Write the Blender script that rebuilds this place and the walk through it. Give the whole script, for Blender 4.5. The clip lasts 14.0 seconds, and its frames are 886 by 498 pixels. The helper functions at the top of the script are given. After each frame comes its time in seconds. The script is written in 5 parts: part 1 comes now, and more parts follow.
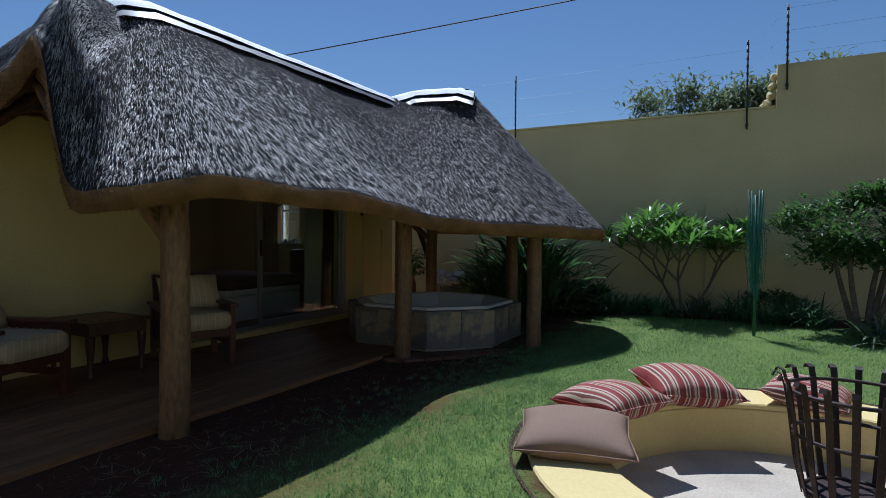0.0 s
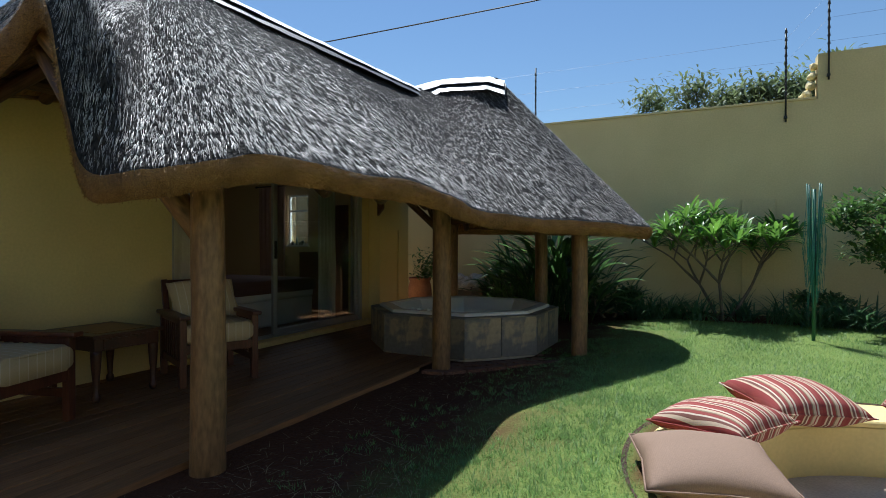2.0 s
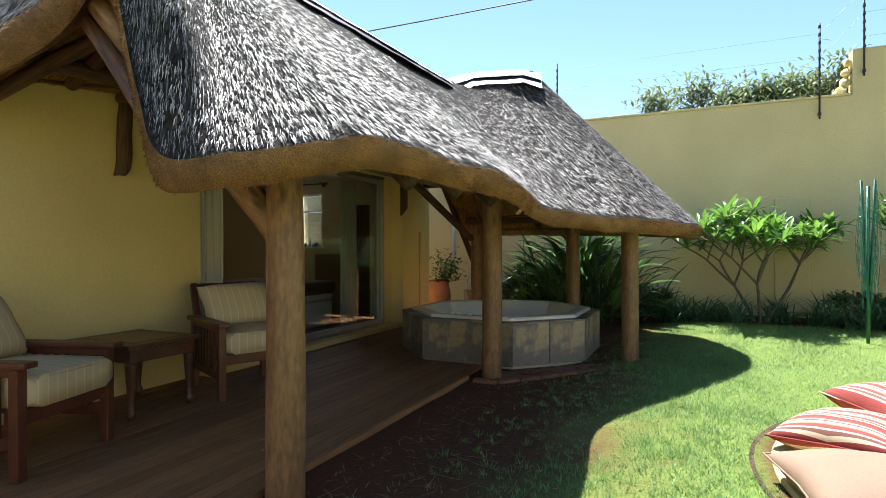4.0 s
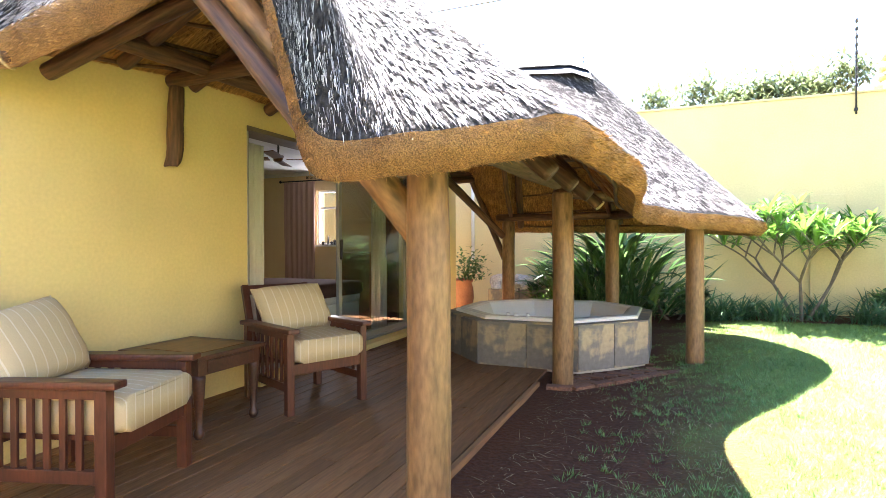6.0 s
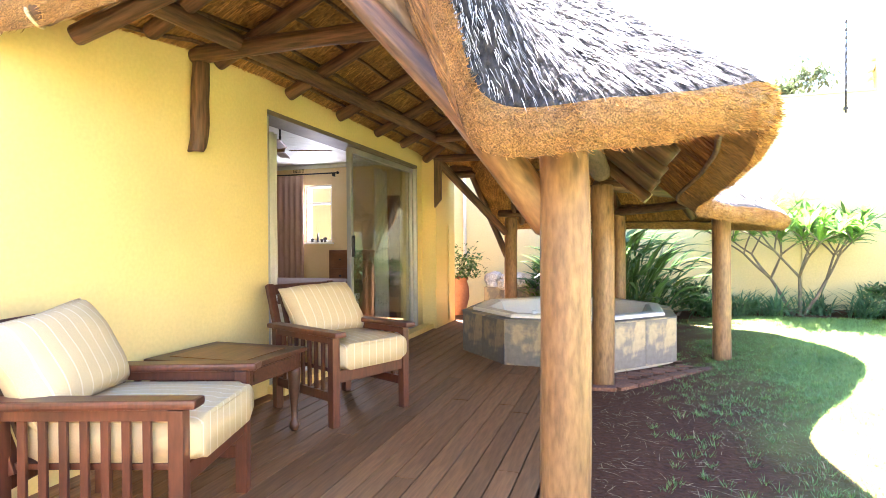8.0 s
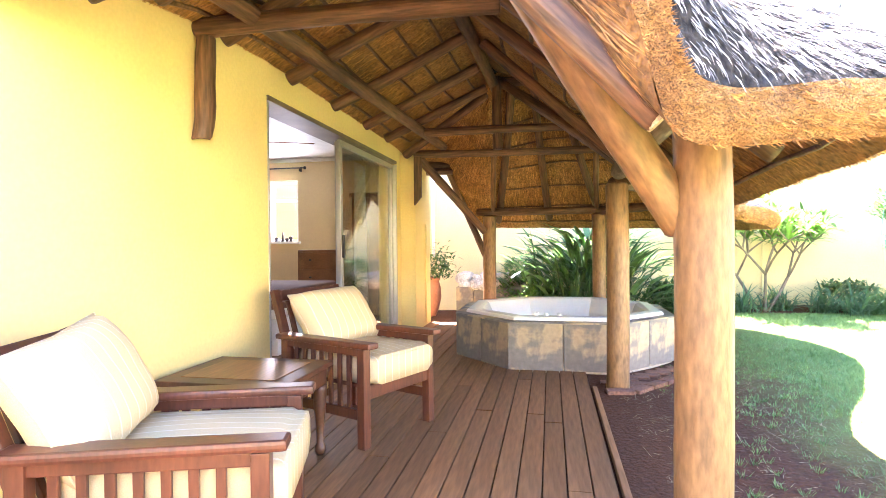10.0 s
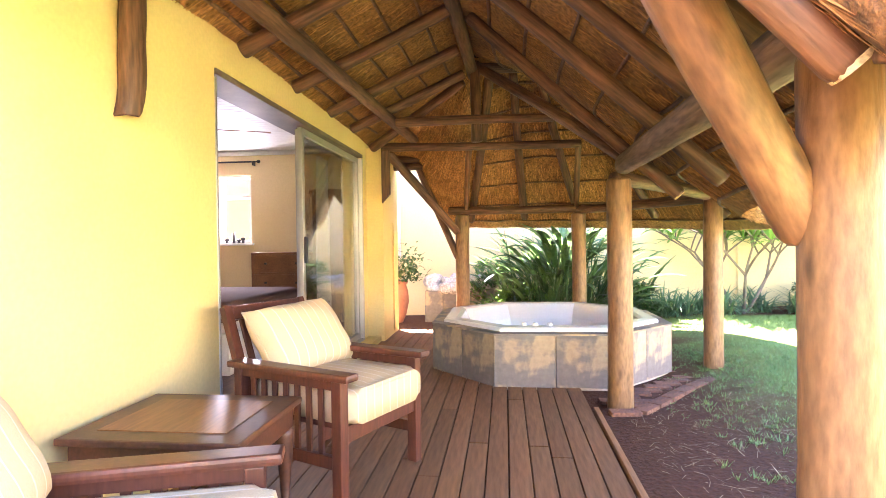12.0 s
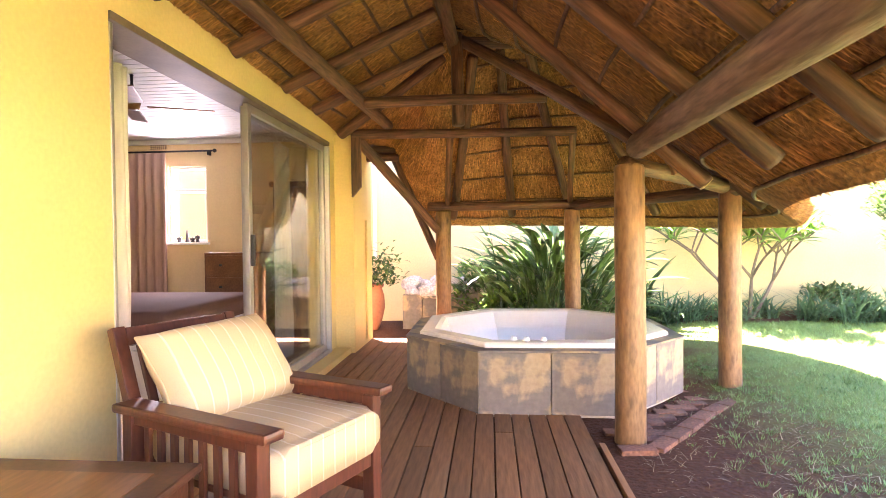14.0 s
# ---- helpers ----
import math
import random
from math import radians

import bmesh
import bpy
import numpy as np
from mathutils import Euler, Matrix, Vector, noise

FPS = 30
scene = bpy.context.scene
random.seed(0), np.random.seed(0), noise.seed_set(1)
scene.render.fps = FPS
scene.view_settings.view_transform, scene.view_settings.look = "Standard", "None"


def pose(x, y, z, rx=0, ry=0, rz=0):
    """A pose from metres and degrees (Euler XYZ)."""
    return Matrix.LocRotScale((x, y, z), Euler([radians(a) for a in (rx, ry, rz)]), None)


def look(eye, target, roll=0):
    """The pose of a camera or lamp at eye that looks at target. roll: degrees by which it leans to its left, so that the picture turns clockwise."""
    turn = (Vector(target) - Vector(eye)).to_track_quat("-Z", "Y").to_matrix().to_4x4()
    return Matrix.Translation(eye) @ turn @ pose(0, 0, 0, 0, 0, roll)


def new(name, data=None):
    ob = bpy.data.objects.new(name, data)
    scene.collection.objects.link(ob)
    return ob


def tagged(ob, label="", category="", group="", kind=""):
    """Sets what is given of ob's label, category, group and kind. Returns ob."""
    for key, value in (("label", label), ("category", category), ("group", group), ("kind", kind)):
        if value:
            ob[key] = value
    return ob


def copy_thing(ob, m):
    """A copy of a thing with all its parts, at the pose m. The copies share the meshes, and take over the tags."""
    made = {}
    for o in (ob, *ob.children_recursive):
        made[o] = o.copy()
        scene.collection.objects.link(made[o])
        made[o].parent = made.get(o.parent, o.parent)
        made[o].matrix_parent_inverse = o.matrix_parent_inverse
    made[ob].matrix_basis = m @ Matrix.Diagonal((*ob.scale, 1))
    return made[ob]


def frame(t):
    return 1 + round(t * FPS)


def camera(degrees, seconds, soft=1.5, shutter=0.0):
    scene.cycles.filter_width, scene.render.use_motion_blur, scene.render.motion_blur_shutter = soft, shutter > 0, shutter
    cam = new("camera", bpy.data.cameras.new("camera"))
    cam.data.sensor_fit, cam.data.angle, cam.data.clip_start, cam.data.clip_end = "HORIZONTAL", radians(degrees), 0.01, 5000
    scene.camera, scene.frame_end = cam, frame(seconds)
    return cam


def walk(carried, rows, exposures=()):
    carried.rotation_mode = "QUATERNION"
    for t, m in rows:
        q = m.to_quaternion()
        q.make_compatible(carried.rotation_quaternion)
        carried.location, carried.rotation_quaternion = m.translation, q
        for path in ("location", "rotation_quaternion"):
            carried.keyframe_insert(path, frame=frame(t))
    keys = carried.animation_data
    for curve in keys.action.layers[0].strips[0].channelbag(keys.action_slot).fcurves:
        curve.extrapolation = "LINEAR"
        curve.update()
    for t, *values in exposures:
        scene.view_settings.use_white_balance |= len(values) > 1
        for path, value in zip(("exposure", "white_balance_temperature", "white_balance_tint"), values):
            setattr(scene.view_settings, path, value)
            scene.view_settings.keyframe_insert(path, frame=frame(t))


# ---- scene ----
cam = camera(77.5, 14.0, 0.85)
PATH = [
    (0, (0.058, -0.007, 1.243), (-0.871, 1.763, 1.214), 0.5),
    (0.5, (-0.117, 0.07, 1.232), (-1.039, 1.845, 1.203), 0.5),
    (1, (-0.336, 0.145, 1.231), (-1.246, 1.925, 1.205), 0.4),
    (1.5, (-0.506, 0.199, 1.212), (-1.406, 1.985, 1.192), 0.2),
    (2, (-0.672, 0.248, 1.191), (-1.563, 2.038, 1.177), 0.1),
    (2.5, (-0.828, 0.281, 1.18), (-1.713, 2.074, 1.172), -0.0),
    (3, (-0.99, 0.287, 1.17), (-1.864, 2.085, 1.166), -0.1),
    (5.5, (-1.983, 0.315, 1.16), (-2.774, 2.152, 1.15), -0.1),
    (6, (-2.201, 0.287, 1.169), (-2.972, 2.133, 1.157), -0.2),
    (6.5, (-2.382, 0.281, 1.157), (-3.128, 2.137, 1.144), -0.2),
    (7, (-2.565, 0.297, 1.151), (-3.278, 2.166, 1.137), -0.3),
    (7.5, (-2.735, 0.317, 1.148), (-3.401, 2.203, 1.135), -0.3),
    (8, (-2.93, 0.316, 1.14), (-3.546, 2.219, 1.124), -0.4),
    (8.5, (-3.106, 0.32, 1.146), (-3.672, 2.238, 1.125), -0.4),
    (11, (-3.836, 0.636, 1.174), (-4.112, 2.617, 1.146), -0.6),
    (11.5, (-3.884, 0.792, 1.186), (-4.128, 2.777, 1.154), -0.6),
    (12, (-3.898, 0.969, 1.194), (-4.12, 2.956, 1.163), -0.7),
    (12.5, (-3.91, 1.163, 1.191), (-4.115, 3.152, 1.157), -0.7),
    (13, (-3.902, 1.344, 1.207), (-4.093, 3.335, 1.17), -0.7),
    (13.5, (-3.899, 1.513, 1.194), (-4.076, 3.505, 1.158), -0.6),
    (14, (-3.908, 1.7, 1.193), (-4.075, 3.693, 1.158), -0.6),
]
EXPOSURES = [(0, -0.05, 5050, 12), (1.5, 0.45, 5350, 9), (3, 1.05, 5850, 5), (5.5, 3.3, 6100, 18), (6.5, 4.1, 6100, 21), (8.5, 4.85, 5950, 25),
             (11, 5.4, 6050, 32), (12.5, 5.4, 6280, 39), (14, 5.3, 6650, 43)]
walk(cam, [(t, look(eye, target, roll)) for t, eye, target, roll in PATH], EXPOSURES)

# ---- world and sun ----
SUN_FROM = Vector((-0.49, 0.64, 1.48)).normalized()
world = bpy.data.worlds.new("sky")
scene.world = world
world.use_nodes = True
wn = world.node_tree
sky = wn.nodes.new("ShaderNodeTexSky")
sky.sky_type = "NISHITA"
sky.sun_disc = False
sky.sun_elevation = math.asin(SUN_FROM.z)
sky.sun_rotation = math.atan2(SUN_FROM.x, SUN_FROM.y)
sky.dust_density = 0.1
sky.ozone_density = 3.0
sky.air_density = 1.3
wn.links.new(sky.outputs[0], wn.nodes["Background"].inputs[0])
wn.nodes["Background"].inputs[1].default_value = 0.06
sun_data = bpy.data.lights.new("sun", "SUN")
sun_data.energy = 5.0
sun_data.angle = radians(0.53)
sun_data.color = (1.0, 0.95, 0.86)
sun = new("sun", sun_data)
sun.matrix_world = look((0, 0, 30), Vector((0, 0, 30)) - SUN_FROM)


# ---- materials ----
def material(name, base, rough=0.7, other=None, scale=4.0, grain=60.0, grain_amount=0.25, bump=0.3, bump_depth=0.01,
             stretch=(1, 1, 1), metal=0.0, vary=0.0, coords="Object", island=False, spec=0.5, leaf=0.0, edge=0.15):
    m = bpy.data.materials.new(name)
    m.use_nodes = True
    nt = m.node_tree
    b = nt.nodes["Principled BSDF"]
    b.inputs["Roughness"].default_value = rough
    b.inputs["Metallic"].default_value = metal
    b.inputs["Specular IOR Level"].default_value = spec
    co = nt.nodes.new("ShaderNodeTexCoord")
    mp = nt.nodes.new("ShaderNodeMapping")
    mp.inputs["Scale"].default_value = stretch
    nt.links.new(co.outputs[coords], mp.inputs[0])
    big = nt.nodes.new("ShaderNodeTexNoise")
    big.inputs["Scale"].default_value = scale
    big.inputs["Detail"].default_value = 5
    fine = nt.nodes.new("ShaderNodeTexNoise")
    fine.inputs["Scale"].default_value = grain
    fine.inputs["Detail"].default_value = 4
    nt.links.new(mp.outputs[0], big.inputs[0])
    nt.links.new(mp.outputs[0], fine.inputs[0])
    ramp = nt.nodes.new("ShaderNodeMix")
    ramp.data_type = "RGBA"
    other = other or tuple(c * 0.72 for c in base)
    ramp.inputs[6].default_value = (*other, 1)
    ramp.inputs[7].default_value = (*base, 1)
    sharp = nt.nodes.new("ShaderNodeMapRange")
    sharp.inputs[1].default_value, sharp.inputs[2].default_value = 0.5 - edge, 0.5 + edge
    nt.links.new(big.outputs[0], sharp.inputs[0])
    nt.links.new(sharp.outputs[0], ramp.inputs[0])
    col = ramp.outputs[2]
    mul = nt.nodes.new("ShaderNodeMix")
    mul.data_type, mul.blend_type = "RGBA", "MULTIPLY"
    mul.inputs[0].default_value = 1.0
    g = nt.nodes.new("ShaderNodeMapRange")
    g.inputs[1].default_value, g.inputs[2].default_value = 0.3, 0.7
    g.inputs[3].default_value, g.inputs[4].default_value = 1 - grain_amount, 1 + grain_amount * 0.5
    nt.links.new(fine.outputs[0], g.inputs[0])
    nt.links.new(col, mul.inputs[6])
    nt.links.new(g.outputs[0], mul.inputs[7])
    col = mul.outputs[2]
    if vary:
        src = nt.nodes.new("ShaderNodeNewGeometry") if island else nt.nodes.new("ShaderNodeObjectInfo")
        v = nt.nodes.new("ShaderNodeMapRange")
        v.inputs[3].default_value, v.inputs[4].default_value = 1 - vary, 1 + vary
        nt.links.new(src.outputs["Random Per Island" if island else "Random"], v.inputs[0])
        mv = nt.nodes.new("ShaderNodeMix")
        mv.data_type, mv.blend_type = "RGBA", "MULTIPLY"
        mv.inputs[0].default_value = 1.0
        nt.links.new(col, mv.inputs[6])
        nt.links.new(v.outputs[0], mv.inputs[7])
        col = mv.outputs[2]
    nt.links.new(col, b.inputs["Base Color"])
    if bump:
        bp = nt.nodes.new("ShaderNodeBump")
        bp.inputs["Strength"].default_value = bump
        bp.inputs["Distance"].default_value = bump_depth
        nt.links.new(fine.outputs[0], bp.inputs["Height"])
        nt.links.new(bp.outputs[0], b.inputs["Normal"])
    if leaf:
        tr = nt.nodes.new("ShaderNodeBsdfTranslucent")
        nt.links.new(col, tr.inputs[0])
        mx = nt.nodes.new("ShaderNodeMixShader")
        mx.inputs[0].default_value = leaf
        nt.links.new(b.outputs[0], mx.inputs[1])
        nt.links.new(tr.outputs[0], mx.inputs[2])
        nt.links.new(mx.outputs[0], nt.nodes["Material Output"].inputs[0])
    return m



def stripes(name, colors, period, axis="X", rough=0.85, weave=700):
    """Woven cloth with stripes of (width share, colour) that repeat every period metres."""
    m = bpy.data.materials.new(name)
    m.use_nodes = True
    nt = m.node_tree
    b = nt.nodes["Principled BSDF"]
    b.inputs["Roughness"].default_value = rough
    b.inputs["Specular IOR Level"].default_value = 0.2
    co = nt.nodes.new("ShaderNodeTexCoord")
    sep = nt.nodes.new("ShaderNodeSeparateXYZ")
    nt.links.new(co.outputs["Object"], sep.inputs[0])
    div = nt.nodes.new("ShaderNodeMath")
    div.operation = "DIVIDE"
    div.inputs[1].default_value = period
    nt.links.new(sep.outputs[axis], div.inputs[0])
    fr = nt.nodes.new("ShaderNodeMath")
    fr.operation = "FRACT"
    nt.links.new(div.outputs[0], fr.inputs[0])
    ramp = nt.nodes.new("ShaderNodeValToRGB")
    ramp.color_ramp.interpolation = "CONSTANT"
    pos = 0.0
    for k, (w, c) in enumerate(colors):
        e = ramp.color_ramp.elements[k] if k < 2 else ramp.color_ramp.elements.new(pos)
        e.position = pos
        e.color = (*c, 1)
        pos += w
    nt.links.new(fr.outputs[0], ramp.inputs[0])
    n = nt.nodes.new("ShaderNodeTexNoise")
    n.inputs["Scale"].default_value = weave * 0.4
    nt.links.new(co.outputs["Object"], n.inputs[0])
    r = nt.nodes.new("ShaderNodeMapRange")
    r.inputs[3].default_value, r.inputs[4].default_value = 0.72, 1.18
    nt.links.new(n.outputs[0], r.inputs[0])
    mul = nt.nodes.new("ShaderNodeMix")
    mul.data_type, mul.blend_type = "RGBA", "MULTIPLY"
    mul.inputs[0].default_value = 1.0
    nt.links.new(ramp.outputs[0], mul.inputs[6])
    nt.links.new(r.outputs[0], mul.inputs[7])
    nt.links.new(mul.outputs[2], b.inputs["Base Color"])
    bp = nt.nodes.new("ShaderNodeBump")
    bp.inputs["Strength"].default_value = 0.25
    bp.inputs["Distance"].default_value = 0.002
    nt.links.new(n.outputs[0], bp.inputs["Height"])
    nt.links.new(bp.outputs[0], b.inputs["Normal"])
    return m


def clear_glass(name):
    """Window glass: part mirror by the angle, the rest clear."""
    m = bpy.data.materials.new(name)
    m.use_nodes = True
    nt = m.node_tree
    out = nt.nodes["Material Output"]
    nt.nodes.remove(nt.nodes["Principled BSDF"])
    clear = nt.nodes.new("ShaderNodeBsdfTransparent")
    clear.inputs[0].default_value = (0.93, 0.95, 0.93, 1)
    gloss = nt.nodes.new("ShaderNodeBsdfGlossy")
    gloss.inputs["Roughness"].default_value = 0.01
    lw = nt.nodes.new("ShaderNodeLayerWeight")
    lw.inputs[0].default_value = 0.5
    pw = nt.nodes.new("ShaderNodeMath")
    pw.operation = "POWER"
    pw.inputs[1].default_value = 3.5
    nt.links.new(lw.outputs["Facing"], pw.inputs[0])
    fres = nt.nodes.new("ShaderNodeMapRange")
    fres.inputs[3].default_value, fres.inputs[4].default_value = 0.05, 0.85
    nt.links.new(pw.outputs[0], fres.inputs[0])
    mix = nt.nodes.new("ShaderNodeMixShader")
    nt.links.new(fres.outputs[0], mix.inputs[0])
    nt.links.new(clear.outputs[0], mix.inputs[1])
    nt.links.new(gloss.outputs[0], mix.inputs[2])
    nt.links.new(mix.outputs[0], out.inputs[0])
    return m


CREAM = stripes("cream_striped_cloth", [(0.44, (0.56, 0.44, 0.26)), (0.05, (0.66, 0.56, 0.39)), (0.45, (0.55, 0.43, 0.255)), (0.05, (0.65, 0.55, 0.38))], 0.115, "Y")
RED_STRIPE = stripes("red_striped_cloth", [(0.16, (0.24, 0.045, 0.04)), (0.07, (0.55, 0.42, 0.30)), (0.10, (0.18, 0.08, 0.06)), (0.06, (0.58, 0.48, 0.38)), (0.14, (0.26, 0.06, 0.05)), (0.05, (0.22, 0.16, 0.10)), (0.12, (0.50, 0.38, 0.27)), (0.06, (0.24, 0.05, 0.045)), (0.08, (0.56, 0.46, 0.36)), (0.16, (0.26, 0.06, 0.05))], 0.14, "X")
BROWN_CLOTH = stripes("brown_woven_cloth", [(0.5, (0.25, 0.165, 0.115)), (0.5, (0.24, 0.157, 0.109))], 0.007, "X", 0.8, 420)
MAUVE = stripes("mauve_curtain_cloth", [(0.5, (0.47, 0.31, 0.25)), (0.5, (0.43, 0.28, 0.225))], 0.05, "X", 0.8)
NET = stripes("white_curtain_cloth", [(0.5, (0.74, 0.72, 0.70)), (0.5, (0.72, 0.70, 0.68))], 0.03, "Y", 0.8)
BLANKET = stripes("brown_blanket_cloth", [(0.5, (0.15, 0.085, 0.07)), (0.5, (0.14, 0.08, 0.065))], 0.02, "X", 0.9)
GLASS = clear_glass("window_glass")
SLATE = material("slate_tile", (0.36, 0.28, 0.17), 0.6, (0.165, 0.148, 0.128), 3.0, 22, 0.18, 0.4, 0.006, vary=0.2, coords="Object", edge=0.03)
TERRACOTTA = material("terracotta", (0.42, 0.17, 0.09), 0.75, (0.33, 0.13, 0.07), 5, 40, 0.15, 0.2, 0.003)
ROCK = material("pale_rock", (0.64, 0.55, 0.43), 0.9, (0.44, 0.37, 0.29), 5, 40, 0.3, 0.8, 0.03)
BARK = material("grey_bark", (0.22, 0.17, 0.12), 0.85, (0.14, 0.11, 0.08), 8, 50, 0.4, 0.6, 0.006)
STRELITZIA = material("dark_strap_leaf", (0.12, 0.22, 0.065), 0.3, (0.07, 0.135, 0.045), 3, 30, 0.2, 0, vary=0.4, island=True, leaf=0.42)
AGAPANTHUS = material("blue_green_strap_leaf", (0.12, 0.23, 0.105), 0.4, (0.085, 0.17, 0.075), 3, 30, 0.2, 0, vary=0.35, island=True, leaf=0.42)
FRANGI_LEAF = material("bright_long_leaf", (0.17, 0.32, 0.05), 0.35, (0.12, 0.24, 0.04), 3, 30, 0.2, 0, vary=0.35, island=True, leaf=0.42)
VARIEGATED = material("pale_strap_leaf", (0.22, 0.27, 0.13), 0.45, (0.10, 0.17, 0.06), 9, 30, 0.2, 0, vary=0.35, island=True, leaf=0.42)
FAR_LEAF = material("grey_green_foliage", (0.20, 0.25, 0.11), 0.6, (0.14, 0.18, 0.08), 2, 30, 0.2, 0, vary=0.4, island=True, leaf=0.42)
GREEN_PAINT = material("green_painted_steel", (0.03, 0.13, 0.075), 0.5, (0.022, 0.10, 0.06), 6, 50, 0.15, 0.1, 0.001)
CORD = material("green_cord", (0.05, 0.22, 0.15), 0.6, (0.04, 0.17, 0.12), 6, 50, 0.1, 0, vary=0.3, island=True)
DRY = material("dry_straw", (0.34, 0.25, 0.13), 0.8, (0.24, 0.17, 0.09), 5, 30, 0.2, 0, vary=0.4, island=True)

PLASTER = material("yellow_plaster", (0.72, 0.57, 0.24), 0.85, (0.66, 0.52, 0.215), 1.3, 45, 0.06, 0.15, 0.005)
# Flare and overexposure put into the colour: paler copy of the house plaster.
GARDEN_PLASTER = material("washed_out_garden_plaster", (0.69, 0.57, 0.29), 0.9, (0.61, 0.50, 0.25), 0.9, 45, 0.08, 0.2, 0.006)
PLASTER_IN = material("cream_paint", (0.78, 0.62, 0.36), 0.8, (0.74, 0.58, 0.33), 1.0, 60, 0.05, 0.2, 0.003)
WHITE = material("white_paint", (0.78, 0.78, 0.76), 0.6, (0.72, 0.72, 0.70), 2, 40, 0.05, 0.1, 0.002)
# Base sheet near black: shade between the straws is put into its colour.
THATCH = material("weathered_thatch_gap_shade", (0.05, 0.044, 0.04), 0.9, (0.022, 0.02, 0.019), 2.5, 60, 0.8, 1.0, 0.03, (1, 1, 0.35), spec=0.08)
STRAW = material("grey_straw", (0.52, 0.475, 0.43), 0.5, (0.26, 0.235, 0.215), 7, 30, 0.3, 0, 0.01, vary=0.9, island=True)
EDGE_STRAW = material("golden_cut_straw", (0.49, 0.27, 0.09), 0.85, (0.31, 0.165, 0.055), 6, 220, 0.75, 1.0, 0.02)
REED_BLADE = material("brown_reed_stalk", (0.46, 0.24, 0.07), 0.7, (0.30, 0.145, 0.04), 6, 40, 0.3, 0, vary=0.5, island=True)
EDGE_BLADE = material("golden_straw", (0.49, 0.28, 0.09), 0.75, (0.30, 0.155, 0.048), 6, 40, 0.3, 0, vary=0.5, island=True)
REED = material("reed_ceiling", (0.36, 0.188, 0.056), 0.8, (0.20, 0.098, 0.03), 3, 40, 0.6, 1.0, 0.02, (1, 1, 1))
LOG = material("brown_log", (0.175, 0.088, 0.04), 0.6, (0.07, 0.034, 0.017), 7, 60, 0.6, 0.6, 0.008, (1, 1, 0.10))
POLE = material("varnished_pole", (0.27, 0.152, 0.066), 0.5, (0.175, 0.093, 0.041), 7, 55, 0.35, 0.5, 0.006, (1, 1, 0.28), edge=0.22)


def knots(m, scale, stretch):
    """Adds scattered dark knots and short cracks to a wood."""
    nt = m.node_tree
    b = nt.nodes["Principled BSDF"]
    src = b.inputs["Base Color"].links[0].from_socket
    co = nt.nodes.new("ShaderNodeTexCoord")
    mp = nt.nodes.new("ShaderNodeMapping")
    mp.inputs["Scale"].default_value = (1, 1, stretch)
    nt.links.new(co.outputs["Object"], mp.inputs[0])
    vo = nt.nodes.new("ShaderNodeTexVoronoi")
    vo.inputs["Scale"].default_value = scale
    nt.links.new(mp.outputs[0], vo.inputs["Vector"])
    r = nt.nodes.new("ShaderNodeMapRange")
    r.inputs[1].default_value, r.inputs[2].default_value = 0.05, 0.24
    r.inputs[3].default_value, r.inputs[4].default_value = 0.35, 1.0
    nt.links.new(vo.outputs["Distance"], r.inputs[0])
    mul = nt.nodes.new("ShaderNodeMix")
    mul.data_type, mul.blend_type = "RGBA", "MULTIPLY"
    mul.inputs[0].default_value = 1.0
    nt.links.new(src, mul.inputs[6])
    nt.links.new(r.outputs[0], mul.inputs[7])
    nt.links.new(mul.outputs[2], b.inputs["Base Color"])


knots(POLE, 11, 0.4)
WORN_LOG = material("weathered_split_log", (0.195, 0.125, 0.075), 0.75, (0.095, 0.058, 0.034), 6, 60, 0.5, 0.6, 0.008, (1, 1, 0.12))
SAWN = material("sawn_log_end", (0.62, 0.50, 0.28), 0.85, (0.48, 0.36, 0.18), 20, 90, 0.5, 0.5, 0.003)
CHAIR_WOOD = material("dark_red_wood", (0.115, 0.035, 0.018), 0.38, (0.07, 0.022, 0.012), 6, 60, 0.3, 0.15, 0.002, (1, 1, 0.2))
TABLE_WOOD = material("table_top_wood", (0.22, 0.095, 0.034), 0.42, (0.14, 0.055, 0.02), 6, 60, 0.3, 0.12, 0.002, (1, 0.15, 1))
TABLE_DARK = material("table_dark_wood", (0.10, 0.036, 0.018), 0.42, (0.055, 0.02, 0.01), 6, 60, 0.3, 0.15, 0.002)
DECK = material("deck_plank", (0.26, 0.125, 0.052), 0.62, (0.185, 0.087, 0.036), 5, 55, 0.28, 0.4, 0.004, (1, 0.1, 1), vary=0.18, spec=0.25)
SOIL = material("red_soil", (0.105, 0.048, 0.028), 0.95, (0.06, 0.028, 0.018), 3, 45, 0.5, 0.8, 0.03)
GRASS = material("grass_blade", (0.215, 0.335, 0.095), 0.5, (0.145, 0.245, 0.065), 1.2, 30, 0.2, 0, vary=0.35, island=True, leaf=0.42)
BRICK = material("red_paver", (0.20, 0.085, 0.044), 0.85, (0.13, 0.055, 0.03), 5, 50, 0.4, 0.5, 0.006, vary=0.2)
TUB = material("white_acrylic", (0.76, 0.73, 0.67), 0.2, (0.72, 0.69, 0.63), 3, 40, 0.03, 0)
CONCRETE = material("pale_concrete", (0.56, 0.48, 0.37), 0.9, (0.45, 0.38, 0.29), 3, 60, 0.15, 0.4, 0.006)
IRON = material("rusted_iron", (0.06, 0.035, 0.028), 0.6, (0.035, 0.022, 0.018), 8, 60, 0.4, 0.4, 0.004, metal=0.4)
